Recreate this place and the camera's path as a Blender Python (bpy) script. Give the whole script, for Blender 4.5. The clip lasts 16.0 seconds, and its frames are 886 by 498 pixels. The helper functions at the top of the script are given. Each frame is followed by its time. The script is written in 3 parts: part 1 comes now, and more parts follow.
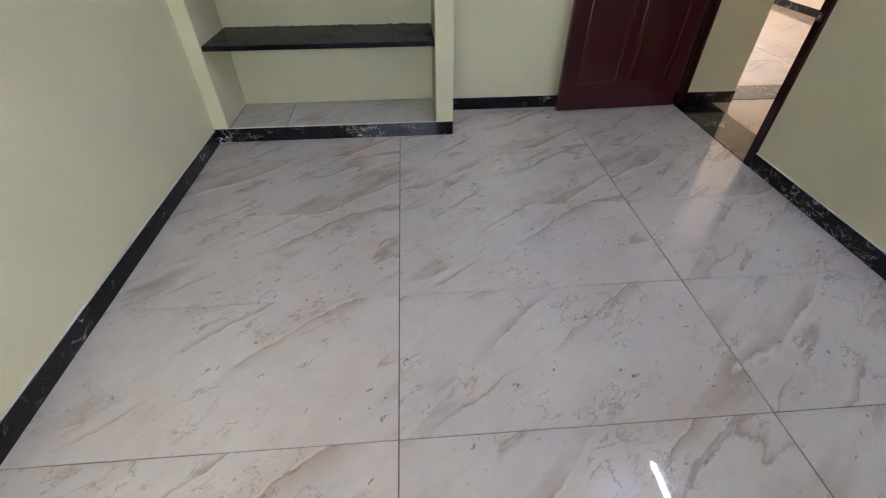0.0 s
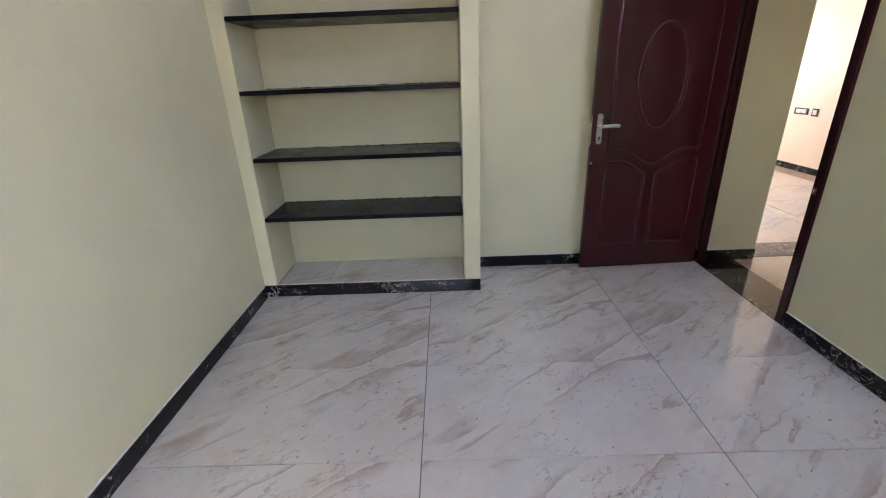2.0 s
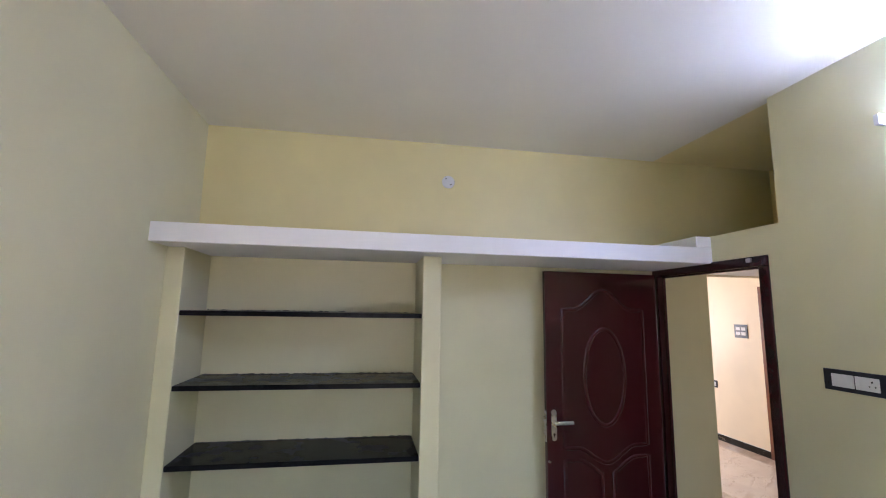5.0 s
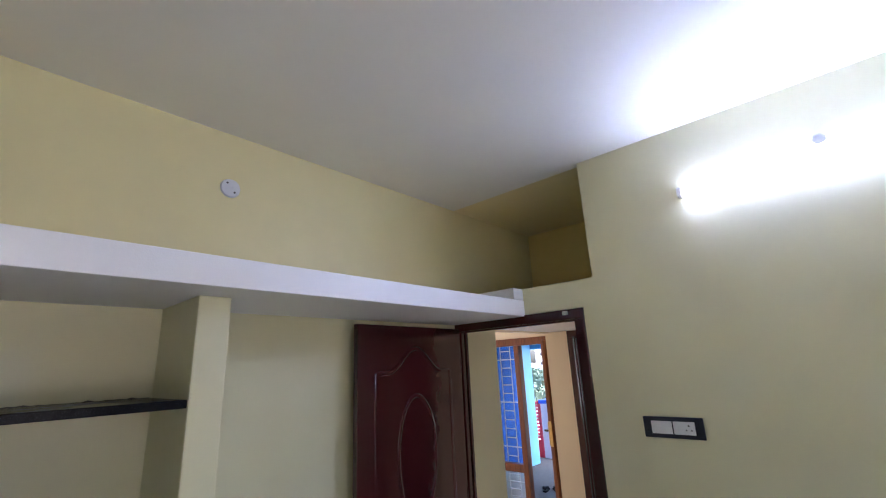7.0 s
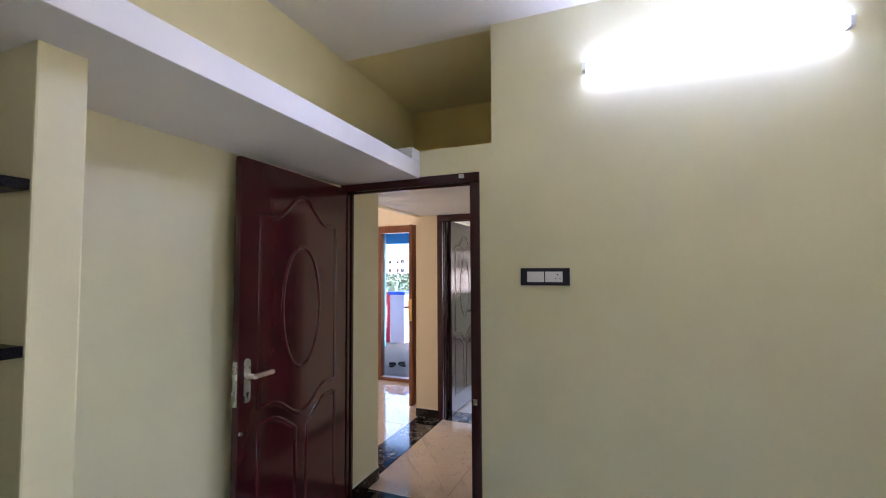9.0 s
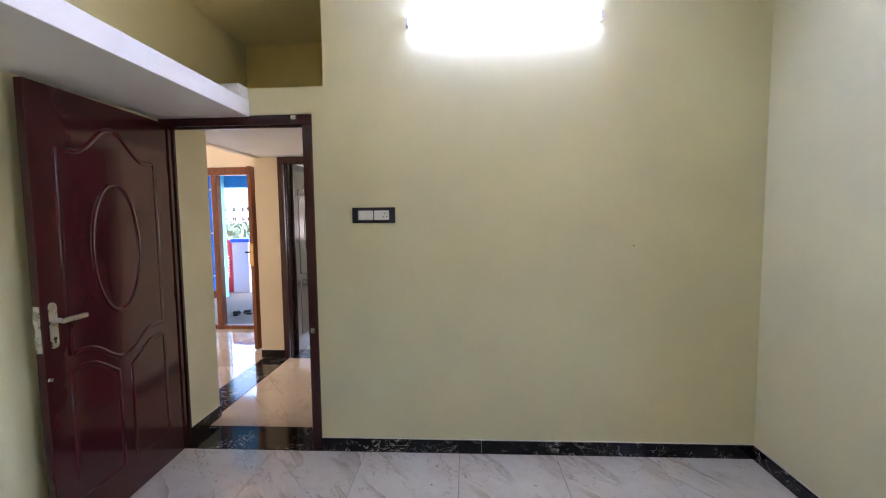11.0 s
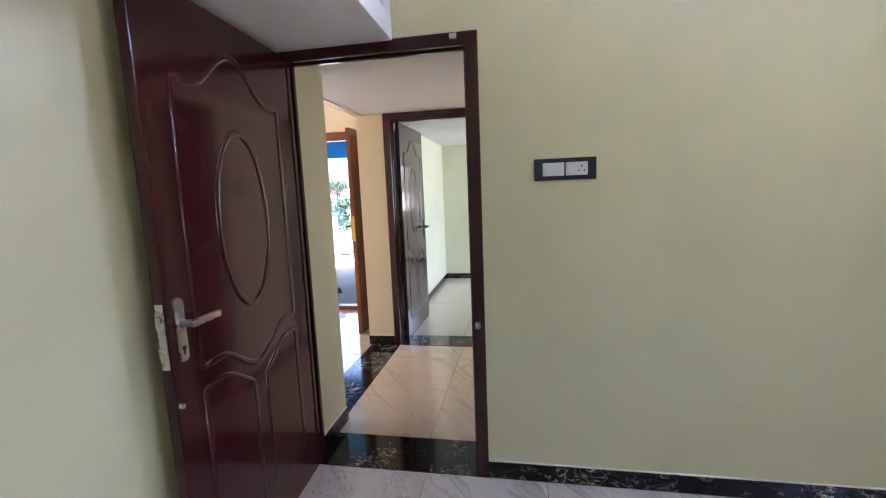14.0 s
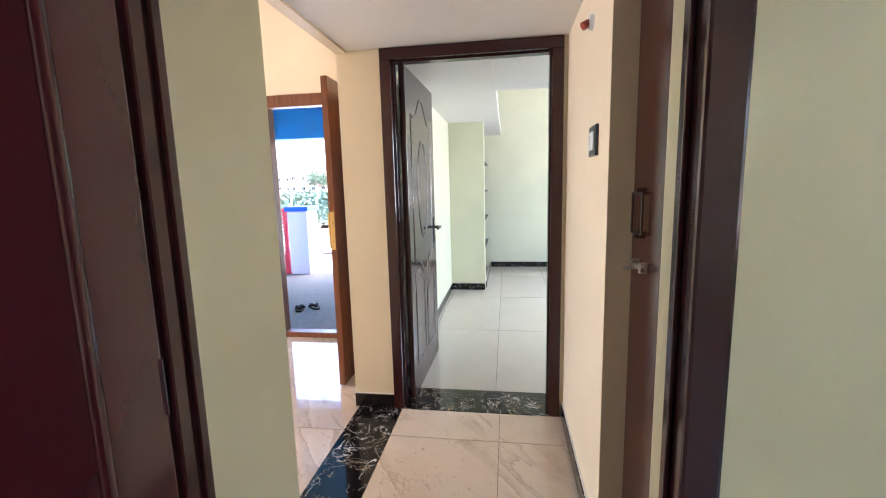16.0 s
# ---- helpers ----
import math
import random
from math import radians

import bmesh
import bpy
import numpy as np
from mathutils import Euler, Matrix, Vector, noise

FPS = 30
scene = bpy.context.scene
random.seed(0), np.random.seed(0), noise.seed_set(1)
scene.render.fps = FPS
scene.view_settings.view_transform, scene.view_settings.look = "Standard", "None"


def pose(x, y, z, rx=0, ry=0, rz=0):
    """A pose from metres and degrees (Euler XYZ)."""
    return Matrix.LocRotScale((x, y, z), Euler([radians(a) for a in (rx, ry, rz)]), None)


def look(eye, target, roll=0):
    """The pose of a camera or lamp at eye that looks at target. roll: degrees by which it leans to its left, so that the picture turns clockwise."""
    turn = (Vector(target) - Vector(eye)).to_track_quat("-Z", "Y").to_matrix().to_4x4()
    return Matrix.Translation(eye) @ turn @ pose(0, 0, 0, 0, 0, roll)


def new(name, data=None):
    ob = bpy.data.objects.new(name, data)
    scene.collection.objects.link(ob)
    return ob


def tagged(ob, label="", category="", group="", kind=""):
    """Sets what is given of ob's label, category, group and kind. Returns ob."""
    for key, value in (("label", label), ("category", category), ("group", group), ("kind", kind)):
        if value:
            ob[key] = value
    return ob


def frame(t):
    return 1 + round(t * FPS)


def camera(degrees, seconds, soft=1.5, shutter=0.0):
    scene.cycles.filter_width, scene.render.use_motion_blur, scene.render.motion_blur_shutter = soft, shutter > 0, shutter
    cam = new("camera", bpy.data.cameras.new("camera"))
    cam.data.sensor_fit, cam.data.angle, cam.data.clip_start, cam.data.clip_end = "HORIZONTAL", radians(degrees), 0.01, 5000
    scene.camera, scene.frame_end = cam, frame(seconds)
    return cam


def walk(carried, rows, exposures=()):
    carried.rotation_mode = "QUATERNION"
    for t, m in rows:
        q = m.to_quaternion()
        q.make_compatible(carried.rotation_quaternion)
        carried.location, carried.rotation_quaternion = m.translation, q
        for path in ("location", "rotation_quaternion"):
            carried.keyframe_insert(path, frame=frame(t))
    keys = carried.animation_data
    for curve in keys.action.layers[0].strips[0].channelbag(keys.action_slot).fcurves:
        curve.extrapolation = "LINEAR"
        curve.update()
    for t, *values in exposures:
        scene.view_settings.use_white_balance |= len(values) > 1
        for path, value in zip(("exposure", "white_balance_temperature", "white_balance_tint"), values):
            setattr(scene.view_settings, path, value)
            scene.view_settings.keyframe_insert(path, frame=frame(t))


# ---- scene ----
cam = camera(91.8, 16.0, 1.1)
EXPOSURES = [(0.0, 3.5, 5700, 12.5), (1.0, 3.42, 5700, 12.5), (2.0, 3.5, 5500, 14.5), (2.5, 3.6, 5350, 15.5), (3.0, 3.82, 5350, 16.5), (5.5, 3.25, 5450, 15),
             (7.0, 3.12, 5300, 15), (8.0, 2.85, 5300, 15.5), (8.5, 2.9, 5400, 16), (9.0, 3.38, 5550, 16.5), (9.5, 3.7, 5450, 15.5), (12.0, 3.64, 5750, 15), (12.5, 3.72, 5450, 15.5), (13.0, 3.83, 5400, 14.5),
             (13.5, 3.83, 5350, 14), (14.0, 3.72, 5300, 14), (14.5, 4.02, 5150, 13.5), (15.0, 4.25, 5250, 14), (16.0, 4.05, 5300, 12.5)]
PATH = [
    (0, (0.08, 0.075, 1.288), (0.188, 1.585, -0.019), -0.2),
    (0.5, (0.114, 0.068, 1.244), (0.184, 1.376, -0.267), -0.1),
    (1, (0.139, 0.057, 1.231), (0.142, 1.332, -0.31), -2.0),
    (1.5, (0.129, 0.054, 1.309), (0.117, 1.62, 0.065), -2.3),
    (2, (0.126, 0.023, 1.41), (0.097, 1.878, 0.662), -2.3),
    (2.5, (0.133, 0.028, 1.517), (0.092, 1.972, 1.05), -2.3),
    (3, (0.14, 0.034, 1.611), (0.094, 2.025, 1.43), -1.7),
    (3.2, (0.091, 0.007, 1.628), (0.071, 2.006, 1.588), -1.4),
    (5.3, (-0.112, 0.295, 1.802), (0.371, 2.211, 2.112), 0.6),
    (5.5, (-0.128, 0.411, 1.81), (0.471, 2.29, 2.146), -0.0),
    (6, (-0.204, 0.655, 1.833), (0.636, 2.423, 2.242), -1.5),
    (6.5, (-0.315, 0.9, 1.84), (0.871, 2.441, 2.309), -3.2),
    (7, (-0.295, 1.11, 1.829), (1.14, 2.4, 2.355), -2.7),
    (7.5, (-0.209, 1.23, 1.826), (1.37, 2.323, 2.386), -1.7),
    (8, (-0.229, 1.387, 1.726), (1.494, 2.23, 2.291), -1.2),
    (8.5, (-0.281, 1.439, 1.623), (1.499, 2.248, 2.044), -0.4),
    (9, (-0.348, 1.436, 1.541), (1.506, 2.182, 1.637), -0.3),
    (9.5, (-0.43, 1.307, 1.502), (1.526, 1.727, 1.491), -0.2),
    (9.7, (-0.454, 1.218, 1.473), (1.53, 1.468, 1.45), 0.2),
    (11.8, (-0.585, 1.282, 1.497), (1.405, 1.391, 1.33), -0.9),
    (12, (-0.577, 1.34, 1.486), (1.403, 1.568, 1.315), -1.2),
    (12.5, (-0.507, 1.531, 1.479), (1.457, 1.852, 1.281), -1.2),
    (13, (-0.405, 1.725, 1.475), (1.552, 2.066, 1.241), -1.8),
    (13.5, (-0.221, 1.856, 1.428), (1.733, 2.205, 1.184), -2.1),
    (14, (0.063, 1.992, 1.427), (2.013, 2.35, 1.157), -2.3),
    (14.5, (0.345, 2.144, 1.405), (2.296, 2.498, 1.144), -2.0),
    (15, (0.7, 2.262, 1.378), (2.652, 2.598, 1.105), -1.9),
    (15.5, (1.023, 2.342, 1.388), (2.978, 2.657, 1.101), -1.8),
    (16, (1.393, 2.485, 1.366), (3.349, 2.778, 1.07), -1.5),
]
walk(cam, [(t, look(eye, target, roll)) for t, eye, target, roll in PATH], EXPOSURES)
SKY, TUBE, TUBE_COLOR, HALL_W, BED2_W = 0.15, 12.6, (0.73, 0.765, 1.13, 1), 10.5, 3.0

# ---------------------------------------------------------------- world, sun, lamps
world = bpy.data.worlds.new("sky")
scene.world = world
world.use_nodes = True
wn = world.node_tree.nodes
sky = wn.new("ShaderNodeTexSky")
sky.sky_type, sky.sun_disc = "NISHITA", False
sky.sun_elevation, sky.sun_rotation = radians(58), radians(155)
sky.dust_density = 5.0
world.node_tree.links.new(sky.outputs[0], wn["Background"].inputs[0])
wn["Background"].inputs[1].default_value = SKY

sun = new("sun", bpy.data.lights.new("sun", "SUN"))
sun.data.energy, sun.data.angle, sun.data.color = 2.6, radians(0.5), (1.0, 0.94, 0.85)
sun.matrix_world = look((2.2, -4.8, 8.4), (0, 0, 0))


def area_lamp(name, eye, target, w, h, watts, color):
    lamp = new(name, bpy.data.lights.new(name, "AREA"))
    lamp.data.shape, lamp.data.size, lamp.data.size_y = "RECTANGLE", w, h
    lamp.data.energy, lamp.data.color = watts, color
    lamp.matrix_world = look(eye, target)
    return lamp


# fill lamps added in unseen openings of the hall and the second bedroom
area_lamp("hall_fill_lamp", (3.2, 8.42, 1.55), (3.2, 5, 1.2), 1.7, 1.2, HALL_W, (1.0, 0.875, 0.79))
# made-up south opening, so this fill lamp stays out of door_2's gloss
area_lamp("bedroom_two_fill_lamp", (6.5, -0.22, 1.55), (6.3, 3, 1.2), 1.5, 1.2, BED2_W, (0.93, 0.98, 1.0))


# ---------------------------------------------------------------- materials
def nodes_of(name):
    m = bpy.data.materials.new(name)
    m.use_nodes = True
    return m, m.node_tree.nodes, m.node_tree.links, m.node_tree.nodes["Principled BSDF"]


def mapped(n, l, scale=(1, 1, 1), turn=(0, 0, 0), scatter=False):
    tc = n.new("ShaderNodeTexCoord")
    mp = n.new("ShaderNodeMapping")
    mp.vector_type = "TEXTURE"
    scale = [1 / k for k in scale]
    mp.inputs["Scale"].default_value, mp.inputs["Rotation"].default_value = scale, [radians(a) for a in turn]
    l.new(tc.outputs["Object"], mp.inputs[0])
    if not scatter:
        return mp.outputs[0]
    info, mul, add = n.new("ShaderNodeObjectInfo"), n.new("ShaderNodeVectorMath"), n.new("ShaderNodeVectorMath")
    mul.operation, mul.inputs[1].default_value = "MULTIPLY", (37.0, 61.0, 23.0)
    l.new(info.outputs["Random"], mul.inputs[0])
    l.new(mp.outputs[0], add.inputs[0]), l.new(mul.outputs[0], add.inputs[1])
    return add.outputs[0]


def noise_node(n, l, vec, scale, detail=3.0, rough=0.55, bend=0.0):
    t = n.new("ShaderNodeTexNoise")
    t.inputs["Scale"].default_value, t.inputs["Detail"].default_value = scale, detail
    t.inputs["Roughness"].default_value, t.inputs["Distortion"].default_value = rough, bend
    l.new(vec, t.inputs["Vector"])
    return t.outputs["Fac"]


def ramp(n, l, fac, stops):
    r = n.new("ShaderNodeValToRGB")
    while len(r.color_ramp.elements) < len(stops):
        r.color_ramp.elements.new(0.5)
    for e, (p, c) in zip(r.color_ramp.elements, stops):
        e.position, e.color = p, (*c, 1) if len(c) == 3 else c
    l.new(fac, r.inputs[0])
    return r.outputs[0]


def mix(n, l, fac, a, b):
    x = n.new("ShaderNodeMix")
    x.data_type = "RGBA"
    for sock, v in ((x.inputs[0], fac), (x.inputs[6], a), (x.inputs[7], b)):
        if isinstance(v, (int, float)):
            sock.default_value = v
        elif isinstance(v, tuple):
            sock.default_value = (*v, 1)
        else:
            l.new(v, sock)
    return x.outputs[2]


def bump(n, l, bsdf, height, strength, distance=0.01):
    b = n.new("ShaderNodeBump")
    b.inputs["Strength"].default_value, b.inputs["Distance"].default_value = strength, distance
    l.new(height, b.inputs["Height"])
    l.new(b.outputs[0], bsdf.inputs["Normal"])


def wide(c, k):
    return tuple(min(1.0, v * k) for v in c)


def paint(name, color, rough=0.5, vary=0.06, relief=0.05):
    """Rolled wall paint: faint blotches, a fine roller stipple and slow plaster waves."""
    m, n, l, b = nodes_of(name)
    v = mapped(n, l)
    slow, fine = noise_node(n, l, v, 1.3, 4), noise_node(n, l, v, 210, 2)
    l.new(ramp(n, l, slow, [(0.3, wide(color, 1 - vary)), (0.7, wide(color, 1 + vary))]), b.inputs["Base Color"])
    b.inputs["Roughness"].default_value = rough
    waves, both = noise_node(n, l, v, 3.2, 2), n.new("ShaderNodeMath")
    both.operation = "MULTIPLY_ADD"
    both.inputs[1].default_value = 6.0
    l.new(waves, both.inputs[0]), l.new(fine, both.inputs[2])
    bump(n, l, b, both.outputs[0], relief, 0.004)
    return m


def plain(name, color, rough=0.4, metal=0.0, vary=0.08, scale=30, coat=0.0):
    """A small thing's surface: slight colour and gloss unevenness."""
    m, n, l, b = nodes_of(name)
    f = noise_node(n, l, mapped(n, l, scatter=True), scale, 3)
    l.new(ramp(n, l, f, [(0.3, wide(color, 1 - vary)), (0.7, wide(color, 1 + vary))]), b.inputs["Base Color"])
    l.new(ramp(n, l, f, [(0.2, (rough * 0.8,) * 3), (0.8, (min(1, rough * 1.25),) * 3)]), b.inputs["Roughness"])
    b.inputs["Metallic"].default_value, b.inputs["Coat Weight"].default_value = metal, coat
    return m


def tile_marble(name, body, vein, dark, rough=0.07):
    """Polished vitrified tile: one print on every tile, with soft clouds, crisp slanting beige veins, ragged cracks and dark pits."""
    m, n, l, b = nodes_of(name)
    flat = mapped(n, l, (1, 1, 1), (0, 0, 37))
    info, lift, shift = n.new("ShaderNodeObjectInfo"), n.new("ShaderNodeVectorMath"), n.new("ShaderNodeVectorMath")
    lift.operation, lift.inputs[1].default_value = "MULTIPLY", (0.10, 0.05, 0.35)
    l.new(info.outputs["Random"], lift.inputs[0])
    l.new(flat, shift.inputs[0]), l.new(lift.outputs[0], shift.inputs[1])
    flat = shift.outputs[0]
    wob = n.new("ShaderNodeTexNoise")
    wob.inputs["Scale"].default_value, wob.inputs["Detail"].default_value, wob.inputs["Roughness"].default_value = 5.0, 8.0, 0.68
    l.new(flat, wob.inputs["Vector"])
    push, add = n.new("ShaderNodeVectorMath"), n.new("ShaderNodeVectorMath")
    push.operation, push.inputs[1].default_value = "MULTIPLY", (0.075, 0.075, 0.0)
    l.new(wob.outputs["Color"], push.inputs[0]), l.new(flat, add.inputs[0]), l.new(push.outputs[0], add.inputs[1])
    u = add.outputs[0]

    def drawn(sx, sy, dx):
        k = n.new("ShaderNodeVectorMath")
        k.operation, k.inputs[1].default_value, k.inputs[2].default_value = "MULTIPLY_ADD", (sx, sy, 1.0), (dx, dx * 0.7, 0.0)
        l.new(u, k.inputs[0])
        return k.outputs[0]

    def grey(*stops):
        return [(p, (g, g, g)) for p, g in stops]

    def laid(base, gate, line, colour):
        return mix(n, l, mix(n, l, gate, (0, 0, 0), line), base, colour)

    base = ramp(n, l, noise_node(n, l, u, 2.3, 6, 0.62, 0.3), [(0.30, wide(body, 0.90)), (0.5, body), (0.70, wide(body, 1.08))])
    warm = noise_node(n, l, drawn(0.7, 1.4, 3.1), 2.4, 6, 0.62)
    base = mix(n, l, ramp(n, l, warm, grey((0.47, 0.0), (0.68, 0.45))), base, wide(vein, 1.10))
    # a few long veins, crisp along one edge and soft on the other, with a pale line beside them
    ridge = noise_node(n, l, drawn(0.30, 2.1, 0.0), 1.5, 4, 0.45)
    gate = ramp(n, l, noise_node(n, l, drawn(0.9, 1.4, 7.3), 1.7, 4), grey((0.42, 0.0), (0.52, 1.0)))
    base = laid(base, gate, ramp(n, l, ridge, grey((0.491, 0.0), (0.499, 0.95), (0.516, 0.60), (0.560, 0.0))), wide(vein, 0.80))
    base = laid(base, gate, ramp(n, l, ridge, grey((0.462, 0.0), (0.486, 0.60), (0.492, 0.0))), wide(body, 1.17))
    ridge = noise_node(n, l, drawn(0.42, 2.4, 21.4), 1.9, 5, 0.50)
    gate = ramp(n, l, noise_node(n, l, drawn(1.0, 1.2, 13.3), 2.1, 4), grey((0.46, 0.0), (0.55, 1.0)))
    base = laid(base, gate, ramp(n, l, ridge, grey((0.490, 0.0), (0.499, 0.90), (0.510, 0.45), (0.545, 0.0))), wide(vein, 0.74))
    # short ragged cracks, darker
    ridge = noise_node(n, l, drawn(0.75, 1.9, 11.9), 3.4, 7, 0.60)
    gate = ramp(n, l, noise_node(n, l, drawn(1.0, 1.0, 2.7), 3.3, 4), grey((0.50, 0.0), (0.58, 1.0)))
    base = laid(base, gate, ramp(n, l, ridge, grey((0.490, 0.0), (0.499, 0.85), (0.504, 0.30), (0.516, 0.0))), wide(vein, 0.55))
    hair = ramp(n, l, noise_node(n, l, drawn(1.3, 1.6, 5.5), 4.2, 7, 0.64), grey((0.493, 0.0), (0.5, 0.85), (0.507, 0.0)))
    gate = ramp(n, l, noise_node(n, l, drawn(1.0, 1.0, 17.0), 3.9, 3), grey((0.55, 0.0), (0.62, 0.8)))
    base = laid(base, gate, hair, dark)
    mott = noise_node(n, l, u, 9.5, 7, 0.70, 0.3)
    base = mix(n, l, ramp(n, l, mott, grey((0.48, 0.0), (0.68, 0.30))), base, wide(vein, 1.05))
    base = mix(n, l, ramp(n, l, mott, grey((0.30, 0.40), (0.44, 0.0))), base, wide(body, 1.12))
    # pits in loose clusters, drawn out along the veins
    herd = ramp(n, l, noise_node(n, l, drawn(1.0, 1.3, 9.1), 3.2, 3), grey((0.46, 0.10), (0.58, 1.0)))
    specks = ramp(n, l, noise_node(n, l, drawn(0.8, 1.6, 1.3), 34, 3), grey((0.662, 0.0), (0.70, 0.75)))
    base = laid(base, herd, specks, wide(dark, 0.62))
    l.new(base, b.inputs["Base Color"])
    smear = noise_node(n, l, mapped(n, l), 2.2, 4)
    l.new(ramp(n, l, smear, [(0.3, (rough * 0.7,) * 3), (0.75, (rough * 1.7,) * 3)]), b.inputs["Roughness"])
    b.inputs["Specular IOR Level"].default_value = 0.75
    return m


def tile_plain(name, body, rough):
    """Polished ivory tile with only faint clouding."""
    m, n, l, b = nodes_of(name)
    v = mapped(n, l, scatter=True)
    cloud = ramp(n, l, noise_node(n, l, v, 2.4, 5, 0.6), [(0.3, wide(body, 0.95)), (0.7, wide(body, 1.05))])
    salt = ramp(n, l, noise_node(n, l, v, 180, 2), [(0.35, (0.10,) * 3), (0.5, (0, 0, 0))])
    l.new(mix(n, l, salt, cloud, wide(body, 0.7)), b.inputs["Base Color"])
    l.new(ramp(n, l, noise_node(n, l, v, 3, 3), [(0.3, (rough * 0.7,) * 3), (0.7, (rough * 1.5,) * 3)]), b.inputs["Roughness"])
    b.inputs["Specular IOR Level"].default_value = 0.8
    return m


def tinted_glass(name, color, rough=0.0):
    m, n, l, b = nodes_of(name)
    b.inputs["Base Color"].default_value = (*color, 1)
    b.inputs["Transmission Weight"].default_value, b.inputs["Roughness"].default_value, b.inputs["IOR"].default_value = 1.0, rough, 1.45
    if rough > 0.1:
        bump(n, l, b, noise_node(n, l, mapped(n, l), 26, 3, 0.5, 1.5), 0.5)
    return m


def black_marble(name, scale=9.0, low=0.52):
    """Polished black stone with a broken net of thin gold and white veins."""
    m, n, l, b = nodes_of(name)
    v = mapped(n, l, (1, 1, 1.4), (20, 15, 35), True)
    black = (0.006, 0.006, 0.007)
    tint = ramp(n, l, noise_node(n, l, v, 9, 2), [(0.4, (0.46, 0.36, 0.24)), (0.6, (0.68, 0.64, 0.59))])
    base = black
    for k, width, shift in ((1.0, 0.013, 0.0), (1.9, 0.010, 0.06)):
        ridge, mask = noise_node(n, l, v, scale * k, 4, 0.56, 1.1), noise_node(n, l, v, scale * 0.42 * k, 3)
        line = ramp(n, l, ridge, [(0.5 - width, (0, 0, 0)), (0.497, (1, 1, 1)), (0.503, (1, 1, 1)), (0.5 + width, (0, 0, 0))])
        gate = ramp(n, l, mask, [(low + shift - 0.03, (0, 0, 0)), (low + shift + 0.07, (0.9, 0.9, 0.9))])
        base = mix(n, l, line, base, mix(n, l, gate, base, tint))
    l.new(base, b.inputs["Base Color"])
    b.inputs["Roughness"].default_value, b.inputs["Specular IOR Level"].default_value = 0.10, 0.36
    return m


def granite(name):
    m, n, l, b = nodes_of(name)
    v = mapped(n, l)
    f = noise_node(n, l, v, 240, 3)
    l.new(ramp(n, l, f, [(0.45, (0.006, 0.006, 0.007)), (0.62, (0.012, 0.012, 0.013)), (0.74, (0.05, 0.05, 0.053))]), b.inputs["Base Color"])
    dust = noise_node(n, l, v, 6, 4)
    l.new(ramp(n, l, dust, [(0.3, (0.16,) * 3), (0.7, (0.34,) * 3)]), b.inputs["Roughness"])
    b.inputs["Specular IOR Level"].default_value = 0.07
    return m


def lacquer(name, color, rough=0.14):
    """Glossy sprayed door enamel over a pressed skin: faint orange peel and finger smears."""
    m, n, l, b = nodes_of(name)
    v = mapped(n, l)
    f = noise_node(n, l, v, 5, 4)
    l.new(ramp(n, l, f, [(0.3, wide(color, 0.96)), (0.7, wide(color, 1.04))]), b.inputs["Base Color"])
    l.new(ramp(n, l, f, [(0.3, (rough * 0.94,) * 3), (0.75, (rough * 1.08,) * 3)]), b.inputs["Roughness"])
    bump(n, l, b, noise_node(n, l, v, 38, 2), 0.04, 0.004)
    return m


def wood(name, dark, light, rough=0.3, along=(14, 14, 1.2)):
    """Varnished timber, grain running along local z."""
    m, n, l, b = nodes_of(name)
    v = mapped(n, l, along, (0, 0, 0), True)
    g = noise_node(n, l, v, 3.0, 6, 0.65, 1.2)
    l.new(ramp(n, l, g, [(0.3, dark), (0.55, light), (0.8, wide(light, 1.2))]), b.inputs["Base Color"])
    b.inputs["Roughness"].default_value = rough
    bump(n, l, b, g, 0.08, 0.003)
    return m


def earth(name, a, c, scale, relief=0.5, rough=0.9):
    m, n, l, b = nodes_of(name)
    v = mapped(n, l)
    f, g = noise_node(n, l, v, scale, 6, 0.65), noise_node(n, l, v, scale * 14, 4)
    l.new(mix(n, l, 0.35, ramp(n, l, f, [(0.35, a), (0.65, c)]), ramp(n, l, g, [(0.3, wide(a, 0.7)), (0.7, wide(c, 1.2))])), b.inputs["Base Color"])
    b.inputs["Roughness"].default_value = rough
    bump(n, l, b, g, relief, 0.03)
    return m


WALL = paint("pale_yellow_wall_paint", (0.71, 0.675, 0.43), 0.42)
# WALL paint made yellower, for light bounced between the upper walls
UPPER_BOUNCE = paint("upper_wall_paint_with_bounce", (0.78, 0.70, 0.36), 0.5)
# recess walls: their bounced yellow light is put into the base colour
RECESS_BOUNCE = paint("recess_wall_paint_with_bounce", (0.84, 0.69, 0.25), 0.5)
HALLP = paint("cream_wall_paint", (0.82, 0.70, 0.49), 0.45)
BED2P = paint("light_lemon_wall_paint", (0.76, 0.76, 0.58), 0.45)
# yellow here stands for wall light bounced onto the loft ceiling
CEIL_BOUNCE = paint("recess_ceiling_paint_with_bounce", (0.84, 0.73, 0.38), 0.55, 0.03)
WHITE = paint("white_ceiling_paint", (0.80, 0.79, 0.77), 0.55, 0.03)
ROOMC = paint("warm_white_ceiling_paint", (0.83, 0.805, 0.69), 0.6, 0.03)
EDGEW = paint("white_slab_edge_paint", (0.84, 0.84, 0.84), 0.45, 0.04, 0.12)
TILE = tile_marble("grey_beige_marble_tile", (0.555, 0.535, 0.487), (0.455, 0.37, 0.285), (0.27, 0.205, 0.15), 0.022)
